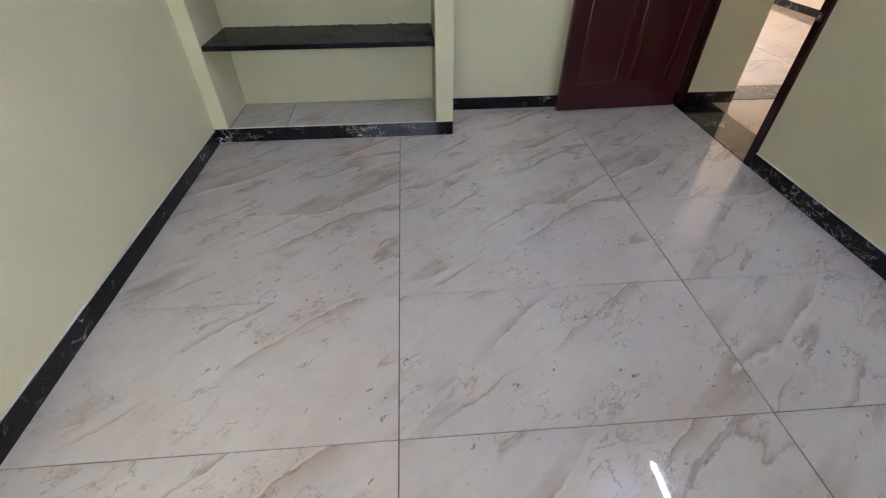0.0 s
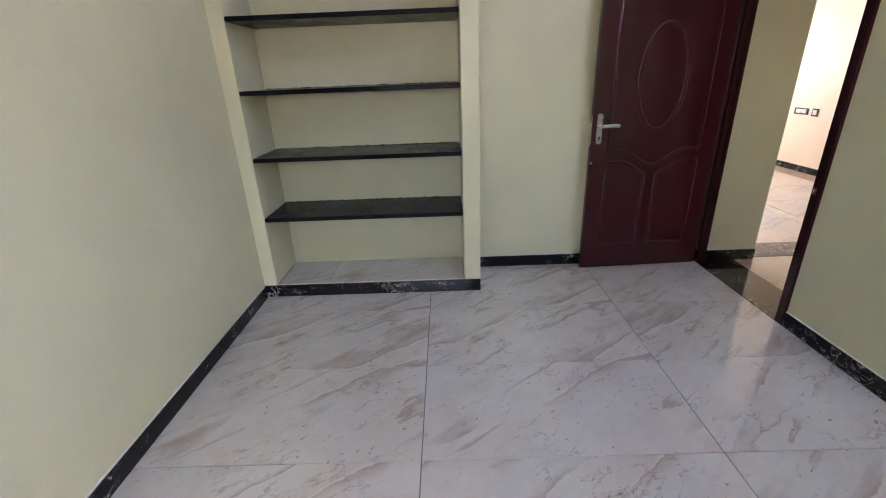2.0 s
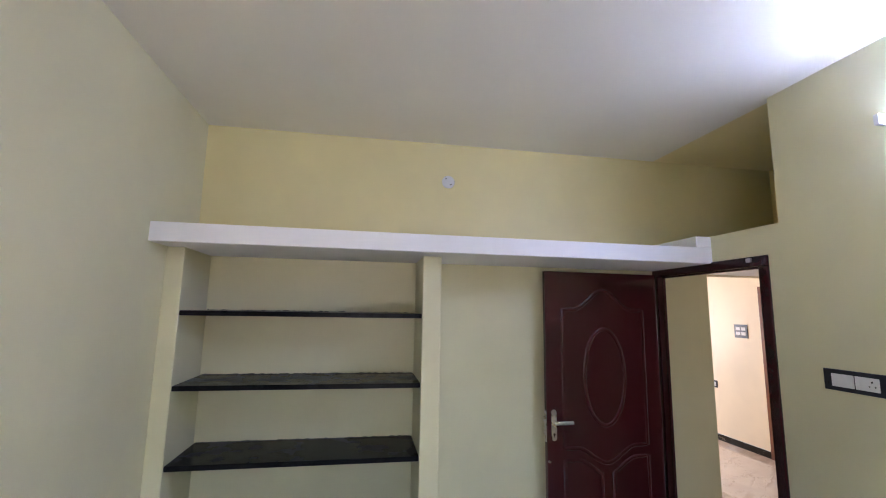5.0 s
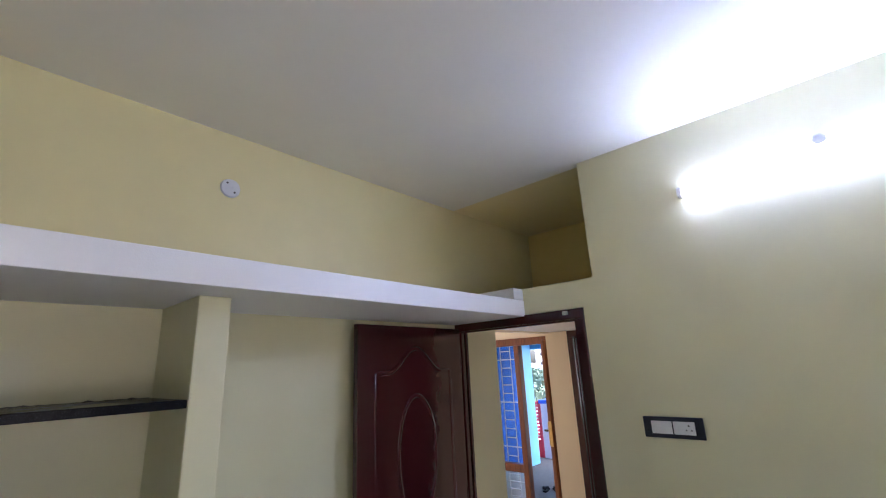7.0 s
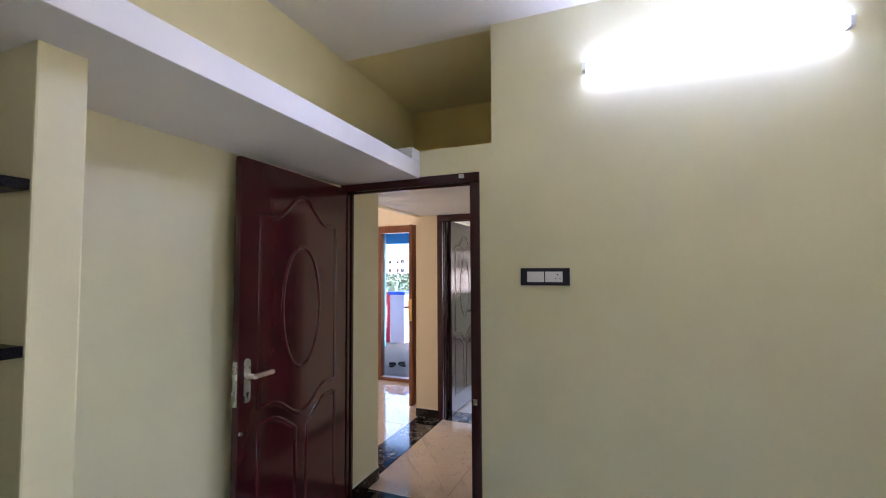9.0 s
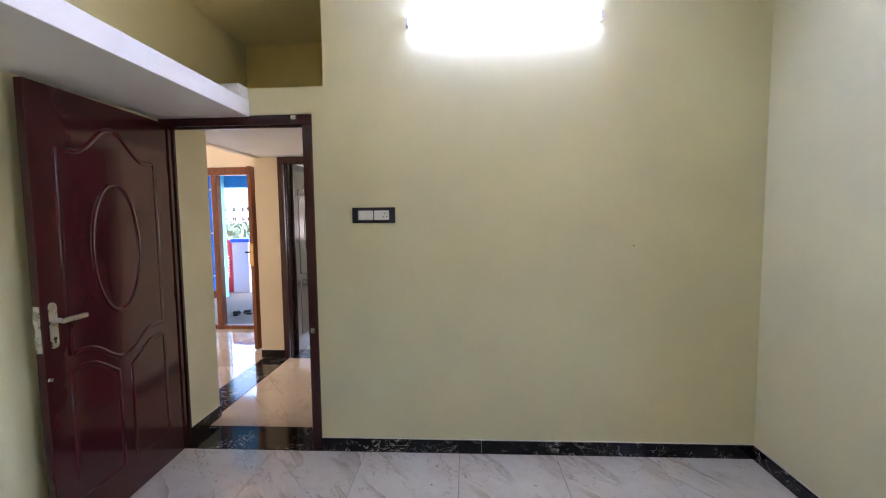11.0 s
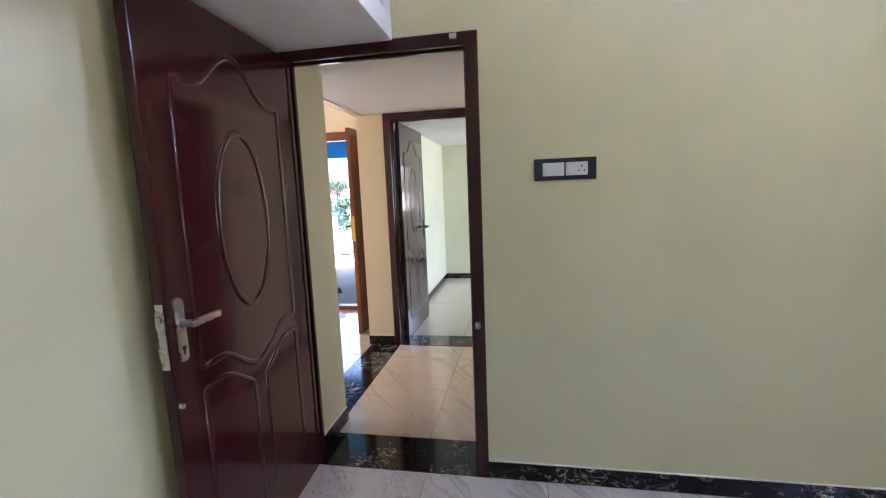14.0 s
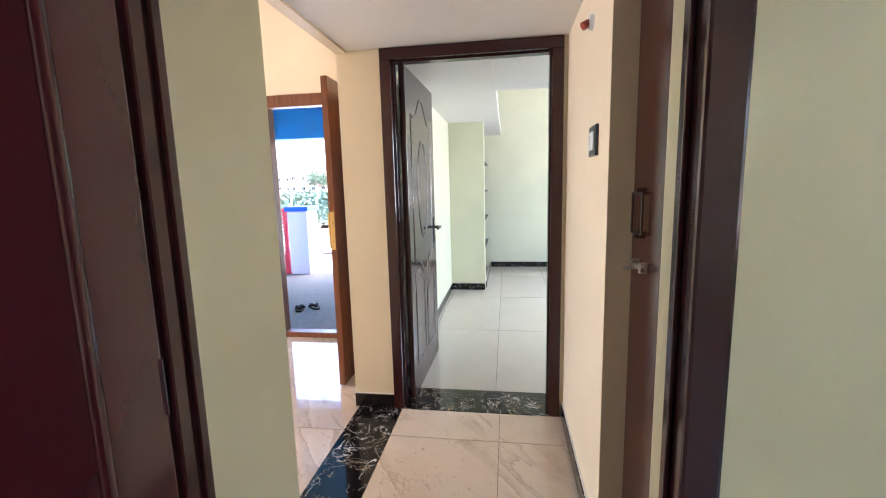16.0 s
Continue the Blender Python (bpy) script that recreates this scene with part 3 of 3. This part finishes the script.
for a, b in (((0.345, 0.012, 1.20), (0.345, 0.012, 1.32)), ((0.345, 0.012, 1.32), (0.445, 0.012, 1.32)), ((0.445, 0.012, 1.32), (0.445, 0.012, 1.20)), ((0.445, 0.012, 1.20), (0.345, 0.012, 1.20))):
    add_rod(bm, a, b, 0.004, 8)
for z in (1.19, 1.33):
    add_rod(bm, (0.395, 0.0, z), (0.395, 0.016, z), 0.007, 10)
part("pull_loop", bm, DARKMETAL, leaf3, "dark metal pull loop")
bm = bmesh.new()
add_rod(bm, (0.30, 0.016, 1.105), (0.455, 0.016, 1.105), 0.008, 12)
add_rod(bm, (0.37, 0.016, 1.105), (0.37, 0.052, 1.095), 0.006, 10)
add_box(bm, 0.315, 0.335, 0, 0.02, 1.09, 1.12)
add_box(bm, 0.385, 0.405, 0, 0.02, 1.09, 1.12)
part("slide_bolt", bm, STEEL, leaf3, "steel slide bolt")

# front door and window in one teak frame
front = thing("window_1", pose(5.0, 3.46, 0), "varnished teak frame holding the front door and a barred window", "window", kind="structure")
FX0, FX1 = -0.025, 0.075
for y0, y1, z0, z1 in ((0, 0.09, 0, 2.06), (1.062, 1.14, 0.05, 2.06), (1.54, 1.62, 0, 2.06)):
    box_part("post", (FX0, FX1, y0, y1, z0, z1), TEAK, front, r=0.006)
box_part("head", (FX0, FX1, 0, 1.62, 2.06, 2.16), TEAK, front, r=0.006)
box_part("sill", (FX0, FX1, 0.09, 1.54, 0, 0.05), TEAK, front, r=0.006)
box_part("rail", (FX0, FX1, 1.14, 1.54, 0.42, 0.52), TEAK, front, r=0.006)


def ladder_grille(parent, z0, z1, rungs, longs):
    g = part("grille", bmesh.new(), WHITEM, parent, "white painted steel bar grille")
    for y in (1.255, 1.425):
        bm = bmesh.new()
        add_rod(bm, (0.05, y, z0), (0.05, y, z1), 0.006, 8)
        part("upright", bm, WHITEM, g)
    for z in rungs:
        bm = bmesh.new()
        add_rod(bm, (0.05, 1.255, z), (0.05, 1.425, z), 0.006, 8)
        part("rung", bm, WHITEM, g)
    for z in longs:
        bm = bmesh.new()
        add_rod(bm, (0.05, 1.142, z), (0.05, 1.538, z), 0.007, 8)
        part("rung", bm, WHITEM, g)


ladder_grille(front, 0.522, 2.058, [0.60 + 0.116 * i for i in range(13) if i not in (1, 6, 11)], [0.716, 1.296, 1.876])
ladder_grille(front, 0.052, 0.418, [0.10, 0.19, 0.37], [0.28])
for zs, glass, note in (((0.522, 2.058), BLUEGLASS, "dark blue tinted glass"), ((0.052, 0.418), FROSTED, "pale patterned glass")):
    box_part("pane", (0.064, 0.069, 1.142, 1.538, *zs), glass, front, note).visible_shadow = False

side = thing("window_2", pose(8.45, 0.9, 1.0), "barred window of the second bedroom", "window", kind="structure")
for y0, y1, z0, z1 in ((0, 0.06, 0, 1.0), (0.74, 0.80, 0, 1.0), (0.06, 0.74, 0, 0.06), (0.06, 0.74, 0.94, 1.0), (0.37, 0.43, 0.06, 0.94)):
    box_part("frame", (0.04, 0.12, y0, y1, z0, z1), TEAK, side, r=0.004)
for k in range(8):
    bm = bmesh.new()
    add_rod(bm, (0.08, 0.06, 0.11 + 0.11 * k), (0.08, 0.74, 0.11 + 0.11 * k), 0.006, 8)
    part("bar", bm, WHITEM, side)

south = thing("window_3", pose(-0.75, YS - 0.2, 0.9), "open barred wooden bedroom window", "window", kind="structure")
for x0, x1, z0, z1 in ((0, 0.035, 0, 1.2), (1.165, 1.20, 0, 1.2), (0.035, 1.165, 0, 0.035), (0.035, 1.165, 1.165, 1.2), (0.585, 0.615, 0.035, 1.165)):
    box_part("frame", (x0, x1, 0.05, 0.13, z0, z1), TEAK, south, r=0.004)
for k in range(9):
    bm = bmesh.new()
    add_rod(bm, (0.035, 0.11, 0.16 + 0.11 * k), (1.165, 0.11, 0.16 + 0.11 * k), 0.005, 8)
    part("bar", bm, WHITEM, south)

d4 = thing("door_4", pose(4.065, 3.592, 0.010), "open varnished teak front door with a brass lock", "door", kind="structure")
leaf4 = box_part("leaf", (0, 0.915, 0, 0.042, 0, 2.05), TEAK, d4, r=0.004)
bm = bmesh.new()
add_box(bm, -0.004, 0.001, 0.006, 0.036, 0.95, 1.20)
add_box(bm, 0.004, 0.03, 0.042, 0.052, 0.96, 1.19)
part("lock_plate", bm, BRASS, leaf4, "worn brass lock plate")
bm = bmesh.new()
add_rod(bm, (0.035, 0.05, 1.10), (0.035, 0.115, 1.10), 0.011, 12)
part("bolt_knob", bm, DARKMETAL, leaf4)

# ---------------------------------------------------------------- shelves
granite_shelves, shelf_tops = [], []
for z in (1.735, 1.341, 0.943, 0.551):
    shelf_tops.append(z + 0.027)
    granite_shelves.append(tagged(box_part("shelf", (-1.086, 0.225, 2.724, YN - 0.002, z, z + 0.027), GRANITE, r=0.003), "black polished granite shelf between plastered piers", "shelf", "granite shelves"))
def cement_bead(x0, x1, y, z, seed):
    """A ragged line of cement smeared along the back edge of a shelf."""
    rng = random.Random(seed)
    bm = bmesh.new()
    steps = 70
    rings = []
    for i in range(steps + 1):
        x = x0 + (x1 - x0) * i / steps
        d, h = 0.006 + 0.008 * rng.random() ** 3, 0.0012 + 0.0035 * rng.random() ** 3
        rings.append([bm.verts.new((x, y, z)), bm.verts.new((x, y, z + h * 1.6)), bm.verts.new((x, y - d * 0.5, z + h)), bm.verts.new((x, y - d, z))])
    for a, c in zip(rings, rings[1:]):
        for k in range(4):
            bm.faces.new((a[k], a[(k + 1) % 4], c[(k + 1) % 4], c[k]))
    bm.faces.new(rings[0]), bm.faces.new(rings[-1])
    return bm


for k, shelf in enumerate(granite_shelves):
    top = shelf_tops[k]
    part("cement_bead", cement_bead(-1.08, 0.218, YN - 0.003, top + 0.0005, 40 + k), CAULK_GREY, shelf, "rough grey cement along the wall")
for z in (0.45, 0.85, 1.25, 1.65):
    tagged(box_part("shelf", (6.982, 8.448, 2.78, 3.198, z, z + 0.02), GRANITE, r=0.003), "black granite shelf in the second bedroom", "shelf", "granite shelves of the second bedroom")


# ---------------------------------------------------------------- tube light
tube = thing("tube_light", pose(XE, 1.014, 2.615), "lit cool-white tube light on the wall", "tube light")
box_part("batten", (-0.010, 0, -0.556, 0.556, -0.0235, 0.0235), WHITEM, tube, r=0.003)
bm = bmesh.new()
rows = []
for y in (-0.543, 0.543):
    rows.append([bm.verts.new((-0.0102 - 0.020 * math.sin(math.pi * k / 16), y, -0.0225 * math.cos(math.pi * k / 16))) for k in range(17)])
for k in range(16):
    bm.faces.new((rows[0][k], rows[0][k + 1], rows[1][k + 1], rows[1][k]))
for r in rows:
    bm.faces.new(r)
part("diffuser", bm, tube_mat, tube, "glowing white diffuser", True)
for y in (-0.560, 0.550):
    box_part("end_cap", (-0.051, -0.002, y - 0.006, y + 0.016, -0.0235, 0.0235), WHITEP, tube, r=0.004)
bm = bmesh.new()
add_rod(bm, (-0.022, 0.0, 0.076), (0, 0.0, 0.076), 0.024, 18)
part("hook", bm, WHITEP, tube, "white round hook plate", True)


# ---------------------------------------------------------------- switches
def switch_plate(m, w, h, modules, label, group=""):
    """A dark surround with white modules; local x along the wall, -y out of it. modules: columns, rows, sockets."""
    root = thing("switch_plate", m, label, "switch", group)
    bm = bmesh.new()
    add_round_box(bm, -w / 2, w / 2, -0.011, 0, -h / 2, h / 2, 0.003)
    part("surround", bm, BLACKP, root)
    cols, rows, sockets = modules
    mx, mz = w * 0.14 if cols > 1 else w * 0.2, h * 0.2
    gap = 0.006 if rows == 1 else 0.022
    cw, ch = (w - 2 * mx + gap) / cols, (h - 2 * mz + gap) / rows
    for i in range(cols):
        for j in range(rows):
            x, z = -w / 2 + mx + i * cw, -h / 2 + mz + j * ch
            bm = bmesh.new()
            add_round_box(bm, x, x + cw - gap, -0.015, -0.009, z, z + ch - gap, 0.0015)
            rocker = part("module", bm, WHITEP, root)
            if (i, j) in sockets:
                cx, cz, s = x + cw * 0.68, z + ch * 0.46, ch * 0.17
                bm = bmesh.new()
                for dx, dz, r in ((0, s, 0.0042), (-s * 1.05, -s * 0.8, 0.0032), (s * 1.05, -s * 0.8, 0.0032)):
                    add_rod(bm, (cx + dx, -0.0145, cz + dz), (cx + dx, -0.0156, cz + dz), r, 12)
                part("socket_holes", bm, HOLE, rocker)
                bm = bmesh.new()
                add_round_box(bm, x + cw * 0.06, x + cw * 0.22, -0.0175, -0.0145, z + ch * 0.12, z + ch * 0.75, 0.001)
                part("rocker", bm, WHITEP, rocker)
            elif cols > 1 or rows == 1:
                bm = bmesh.new()
                add_round_box(bm, x + cw * 0.04, x + cw * 0.2, -0.0175, -0.0145, z + ch * 0.12, z + ch * 0.75, 0.001)
                part("rocker", bm, WHITEP, rocker)
    return root


EAST = pose(0, 0, 0, 0, 0, -90)
switch_plate(pose(XE, 1.798, 1.499) @ EAST, 0.264, 0.095, (2, 1, {(1, 0)}), "black switch plate with a white switch and socket")
switch_plate(pose(3.075, 2.162, 1.51, 0, 0, 180), 0.13, 0.11, (1, 1, set()), "black switch plate with one white switch")
switch_plate(pose(5.0, 5.40, 1.565) @ EAST, 0.212, 0.182, (2, 2, set()), "black switch plate with four white switches")
switch_plate(pose(5.0, 6.165, 0.782) @ EAST, 0.24, 0.085, (2, 1, {(1, 0)}), "black switch plate with white switch and socket")
switch_plate(pose(5.0, 5.93, 0.78) @ EAST, 0.10, 0.10, (1, 1, set()), "small black plate with a white socket")
switch_plate(pose(5.02, 3.20, 1.50), 0.13, 0.11, (1, 1, set()), "black switch plate with one white switch")

bm = bmesh.new()
add_rod(bm, (XE, 0.242, 1.301), (XE - 0.012, 0.242, 1.301), 0.003, 8)
tagged(part("nail", bm, DARKMETAL), "small dark nail in the yellow wall", "nail")

# round cover on the wall above the loft
cover = thing("junction_cover", pose(0.445, YN, 2.698), "round white plastic junction box cover", "junction box")
bm = bmesh.new()
add_rod(bm, (0, 0, 0), (0, -0.010, 0), 0.047, 28, 0.043)
part("cover", bm, WHITEP, cover, "", True)
for dx, dz in ((-0.018, 0.022), (0.018, -0.020)):
    bm = bmesh.new()
    add_rod(bm, (dx, -0.009, dz), (dx, -0.0115, dz), 0.005, 10)
    part("screw", bm, DARKMETAL, cover)

# lamp holder in the passage
holder = thing("lamp_holder", pose(3.17, 2.162, 1.952), "white wall lamp holder with a reddish brown socket", "lamp holder")
bm = bmesh.new()
add_rod(bm, (0, 0, 0), (0, 0.016, 0), 0.030, 20, 0.025)
part("base", bm, WHITEP, holder, "", True)
bm = bmesh.new()
add_rod(bm, (0, 0.014, 0), (-0.005, 0.038, -0.014), 0.014, 16, 0.016)
part("socket", bm, REDP, holder, "reddish brown socket", True)


# ---------------------------------------------------------------- outside
structure("ground", [(-60, 700, -500, 500, -0.6, -0.26)], SAND, "dry sandy open ground", "ground")
structure("porch_floor", [(5.23, 7.46, 3.45, 6.1, -0.4, -0.012)], PORCH, "pale grey polished cement porch floor", "porch", 0.01)
structure("porch_step", [(7.462, 9.6, 3.45, 9.0, -0.4, -0.075)], CEMENT, "pale cement yard apron before the porch", "pavement", 0.01)
structure("porch_ceiling", [(5.23, 7.62, 3.45, 6.1, 2.52, 2.64)], LTBLUE, "blue painted porch ceiling", "ceiling")
structure("porch_beam", [(7.36, 7.62, 3.45, 6.1, 2.07, 2.52)], BLUE, "sky blue painted porch beam", "beam", 0.01)
structure("porch_wall", [(5.23, 7.36, 5.79, 5.98, -0.4, 2.52)], LTBLUE, "blue painted porch side wall", "wall")

gp = thing("gate_pillar", pose(7.80, 5.61, -0.08), "pale lilac gate pillar with a blue cap", "pillar")
box_part("shaft", (0, 0.38, 0, 0.33, 0, 1.09), LILAC, gp, r=0.008)
box_part("cap", (-0.03, 0.41, -0.03, 0.36, 1.09, 1.16), ROYAL, gp, "bright blue cap", r=0.006)
gate = thing("gate", pose(7.83, 5.945, -0.06), "red painted steel louvre gate", "gate")
for y in (0.02, 1.15):
    box_part("stile", (-0.02, 0.02, y, y + 0.05, 0.02, 1.12), REDM, gate)
for i in range(11):
    bm = bmesh.new()
    v = add_box(bm, -0.006, 0.006, 0.06, 1.16, -0.024, 0.024)
    bmesh.ops.rotate(bm, verts=v, cent=(0, 0, 0), matrix=Matrix.Rotation(radians(28), 3, "Y"))
    bmesh.ops.translate(bm, verts=v, vec=(0, 0, 0.42 + i * 0.066))
    part("slat", bm, REDM, gate)
box_part("panel", (-0.004, 0.004, 0.06, 1.16, 0.04, 0.38), REDM, gate)


def slipper(m, label):
    root = thing("slipper", m, label, "slipper", "pair of slippers")
    pts = [(0.27 * i / 16 - 0.135, 0) for i in range(17)]
    bm = bmesh.new()
    rim = []
    for s in (1, -1):
        for x, _ in (pts if s > 0 else pts[::-1][1:-1]):
            q = (x + 0.135) / 0.27
            half = 0.05 * (math.sin(math.pi * min(1, max(0.0, q * 0.94 + 0.03))) ** 0.45) * (0.78 + 0.26 * q)
            rim.append((x, s * half))
    low = [bm.verts.new((x, y, 0)) for x, y in rim]
    top = [bm.verts.new((x, y, 0.026 + 0.012 * max(0, -x * 5))) for x, y in rim]
    bm.faces.new(low[::-1]), bm.faces.new(top)
    for i in range(len(rim)):
        bm.faces.new((low[i], low[(i + 1) % len(rim)], top[(i + 1) % len(rim)], top[i]))
    part("sole", bm, RUBBER, root)
    bm = bmesh.new()
    for s in (1, -1):
        prev = None
        for i in range(8):
            q = i / 7
            p = Vector((0.075 - 0.09 * q, s * 0.046 * q ** 0.8, 0.022 + 0.035 * math.sin(math.pi * (0.15 + 0.85 * q))))
            if prev is not None:
                add_rod(bm, prev, p, 0.014, 8)
            prev = p
    part("strap", bm, RUBBER, root)


slipper(pose(5.87, 4.83, -0.012, 0, 0, 200), "black rubber slipper on the porch floor")
slipper(pose(5.95, 4.70, -0.012, 0, 0, 225), "black rubber slipper on the porch floor")


def scrub(name, x0, x1, y0, y1, count, size, label, category, material, z=-0.26, kind="stuff"):
    """Low thorn scrub: many small leaf clumps over a stretch of ground."""
    rng = random.Random(len(name) + count)
    bm = bmesh.new()
    for _ in range(count):
        x, y = rng.uniform(x0, x1), rng.uniform(y0, y1)
        s = size * rng.uniform(0.5, 1.3)
        for _ in range(14):
            c = Vector((x + rng.gauss(0, s * 0.5), y + rng.gauss(0, s * 0.5), z + abs(rng.gauss(0.2 * s, s * 0.3))))
            e = Euler((rng.uniform(0, 6), rng.uniform(0, 6), rng.uniform(0, 6))).to_matrix()
            k = s * rng.uniform(0.08, 0.22)
            bm.faces.new([bm.verts.new(c + e @ Vector(p) * k) for p in ((-1, -0.4, 0), (0.9, -0.6, 0.1), (1.1, 0.5, -0.1), (-0.7, 0.7, 0.15))])
    return tagged(part(name, bm, material), label, category, kind=kind)


scrub("scrub_field", 19, 75, 7, 62, 6400, 1.0, "grey-green scrub over the open ground", "scrub", LEAF)
scrub("near_weeds", 12, 21, 7, 16, 260, 0.26, "dry brown weeds beyond the yard", "weeds", DRY)


def rubble(count):
    rng = random.Random(5)
    bm = bmesh.new()
    for _ in range(count):
        x, y, s = rng.uniform(11, 16), rng.uniform(6.5, 12), rng.uniform(0.05, 0.28)
        e = Euler((rng.uniform(0, 0.5), rng.uniform(0, 0.5), rng.uniform(0, 6))).to_matrix()
        v = add_box(bm, -s, s, -s * 0.6, s * 0.6, -s * 0.3, s * 0.4)
        for w in v:
            w.co = e @ (w.co * rng.uniform(0.75, 1.1)) + Vector((x, y, -0.22 + s * 0.2))
    return tagged(part("rubble", bm, CEMENT), "broken concrete and stones on the ground", "rubble", kind="stuff")


rubble(160)


def tree(m, height, spread, label):
    rng = random.Random(9)
    root = thing("tree", m, label, "tree")
    bm = bmesh.new()
    add_rod(bm, (0, 0, 0), (0.1, 0, height * 0.45), 0.28, 9, 0.16)
    tips = []
    for i in range(7):
        a = i * 0.9
        tip = Vector((math.cos(a) * spread * rng.uniform(0.4, 0.8), math.sin(a) * spread * rng.uniform(0.4, 0.8), height * rng.uniform(0.6, 0.9)))
        add_rod(bm, (0.1, 0, height * rng.uniform(0.25, 0.45)), tip, 0.11, 7, 0.03)
        tips.append(tip)
    part("trunk", bm, BARK, root)
    bm = bmesh.new()
    for tip in tips:
        for _ in range(260):
            c = tip + Vector((rng.gauss(0, spread * 0.3), rng.gauss(0, spread * 0.3), rng.gauss(0, height * 0.13)))
            e = Euler((rng.uniform(0, 6), rng.uniform(0, 6), rng.uniform(0, 6))).to_matrix()
            k = rng.uniform(0.12, 0.3)
            bm.faces.new([bm.verts.new(c + e @ Vector(p) * k) for p in ((-1, -0.4, 0), (0.9, -0.6, 0.1), (1.1, 0.5, -0.1), (-0.7, 0.7, 0.15))])
    part("crown", bm, LEAF, root)


tree(pose(108, 50, -0.26), 5.2, 3.2, "grey-green tree beside far houses")


def house(m, w, d, storeys, wall, label):
    """A flat-roofed house whose front looks to -x."""
    root = thing("house", m, label, "house")
    h = storeys * 2.9
    box_part("wall", (0, d, 0, w, 0, h), wall, root)
    box_part("roof", (-0.25, d, -0.2, w + 0.2, h, h + 0.25), OFFW, root)
    box_part("parapet", (0, 0.15, 0, w, h + 0.25, h + 0.95), wall, root)
    for s in range(storeys):
        box_part("ledge", (-0.5, 0, 0.2, w - 0.2, s * 2.9 + 2.35, s * 2.9 + 2.47), OFFW, root)
        for i in range(int(w / 3)):
            y = 1.0 + i * 3.0
            win = box_part("window", (-0.05, 0, y, y + 1.2, s * 2.9 + 0.95, s * 2.9 + 2.2), OFFW, root)
            box_part("pane", (-0.06, -0.05, y + 0.08, y + 0.57, s * 2.9 + 1.03, s * 2.9 + 2.12), PANE, win)
            box_part("pane", (-0.06, -0.05, y + 0.63, y + 1.12, s * 2.9 + 1.03, s * 2.9 + 2.12), PANE, win)


house(pose(120, 53, -0.26), 12, 9, 2, PINK, "pink two-storey flat-roofed house across the field")
house(pose(132, 70, -0.26), 10, 9, 2, OFFW, "off-white two-storey flat-roofed house across the field")
house(pose(134, 40, -0.26), 11, 9, 1, OFFW, "low off-white flat-roofed house across the field")
house(pose(128, 86, -0.26), 12, 9, 2, PINK, "pink two-storey flat-roofed house across the field")


# ---------------------------------------------------------------- thresholds, skirting, tiles
def slab(x0, x1, y0, y1, label, material=PORTORO_SLAB):
    tagged(box_part("threshold", (x0, x1, y0, y1, -0.012, 0.003), material, r=0.002), label, "threshold", kind="structure")


slab(2.032, 2.330, 2.168, 3.103, "polished black marble door threshold with few pale veins", PORTORO_DARK)
slab(3.812, 4.090, 2.182, 3.176, "polished black marble door threshold with pale veins")
slab(2.487, 3.828, 3.128, 3.405, "polished black marble floor strip with gold veins")


def skirting(x0, y0, x1, y1, out, h=0.084, z=0.0, length=1.2, start=0.0):
    """Black marble skirting tiles along a wall line from (x0, y0) to (x1, y1), standing out by the vector out."""
    run = thing("baseboard", pose(0, 0, 0), "black marble skirting with gold and white veins", "baseboard", kind="structure")
    total = math.hypot(x1 - x0, y1 - y0)
    ux, uy = (x1 - x0) / total, (y1 - y0) / total
    a = start - length if start else 0.0
    while a < total - 0.005:
        s, e = max(0, a) + 0.0008, min(total, a + length) - 0.0008
        if e > s:
            xs, ys = (x0 + ux * s, x0 + ux * e, x0 + ux * s + out[0], x0 + ux * e + out[0]), (y0 + uy * s, y0 + uy * e, y0 + uy * s + out[1], y0 + uy * e + out[1])
            box_part("skirting_tile", (min(xs), max(xs), min(ys), max(ys), z, z + h), PORTORO, run, r=0.0015)
        a += length
    xs, ys = (x0, x1, x0 + out[0] * 0.6, x1 + out[0] * 0.6), (y0, y1, y0 + out[1] * 0.6, y1 + out[1] * 0.6)
    box_part("cement_line", (min(xs), max(xs), min(ys), max(ys), z + h, z + h + 0.004), CAULK, run)


S = 0.014
skirting(XW, YS, XW, 2.712, (S, 0), start=0.5)
skirting(XW, 2.735, 0.338, 2.735, (0, -S), 0.088, start=0.55)
skirting(0.342, YN, 2.02, YN, (0, -S))
skirting(XE, YS, XE, 2.166, (-S, 0), start=0.45)
skirting(XW + S, YS, XE - S, YS, (0, S))
skirting(XE + 0.054, 3.105, 2.485, 3.105, (0, -S))
skirting(XD, 3.18, XD, 3.43, (-S, 0))
skirting(2.85, 2.162, 3.81, 2.162, (0, S))
skirting(5.0, 5.082, 5.0, 8.4, (-S, 0))
skirting(4.10, 3.20, 6.87, 3.20, (0, -S))
skirting(6.87, 2.76, 6.87, 3.186, (-S, 0))
skirting(6.982, 2.76, 8.45, 2.76, (0, -S))
skirting(8.45, -0.2, 8.45, 2.74, (-S, 0))

lay(floor, XW, 2.032, YS, 3.13, -0.012, 0.690, 1.19, 0.597, TILE)
lay(floor, -1.088, 0.227, 2.722, YN, -0.735, 2.0, 1.19, 1.2, TILE, 0.088, 0.02)
lay(floor, XC, 3.812, 1.7, 3.128, 3.525, 2.530, 1.2, 0.6, TILE2)
lay(floor, 0.4, 5.0, 3.405, 8.4, 4.75, 3.405, 1.2, 0.6, TILE2)
lay(floor, 4.09, 8.45, -0.2, 3.20, 4.10, 2.56, 1.2, 0.6, TILE3)
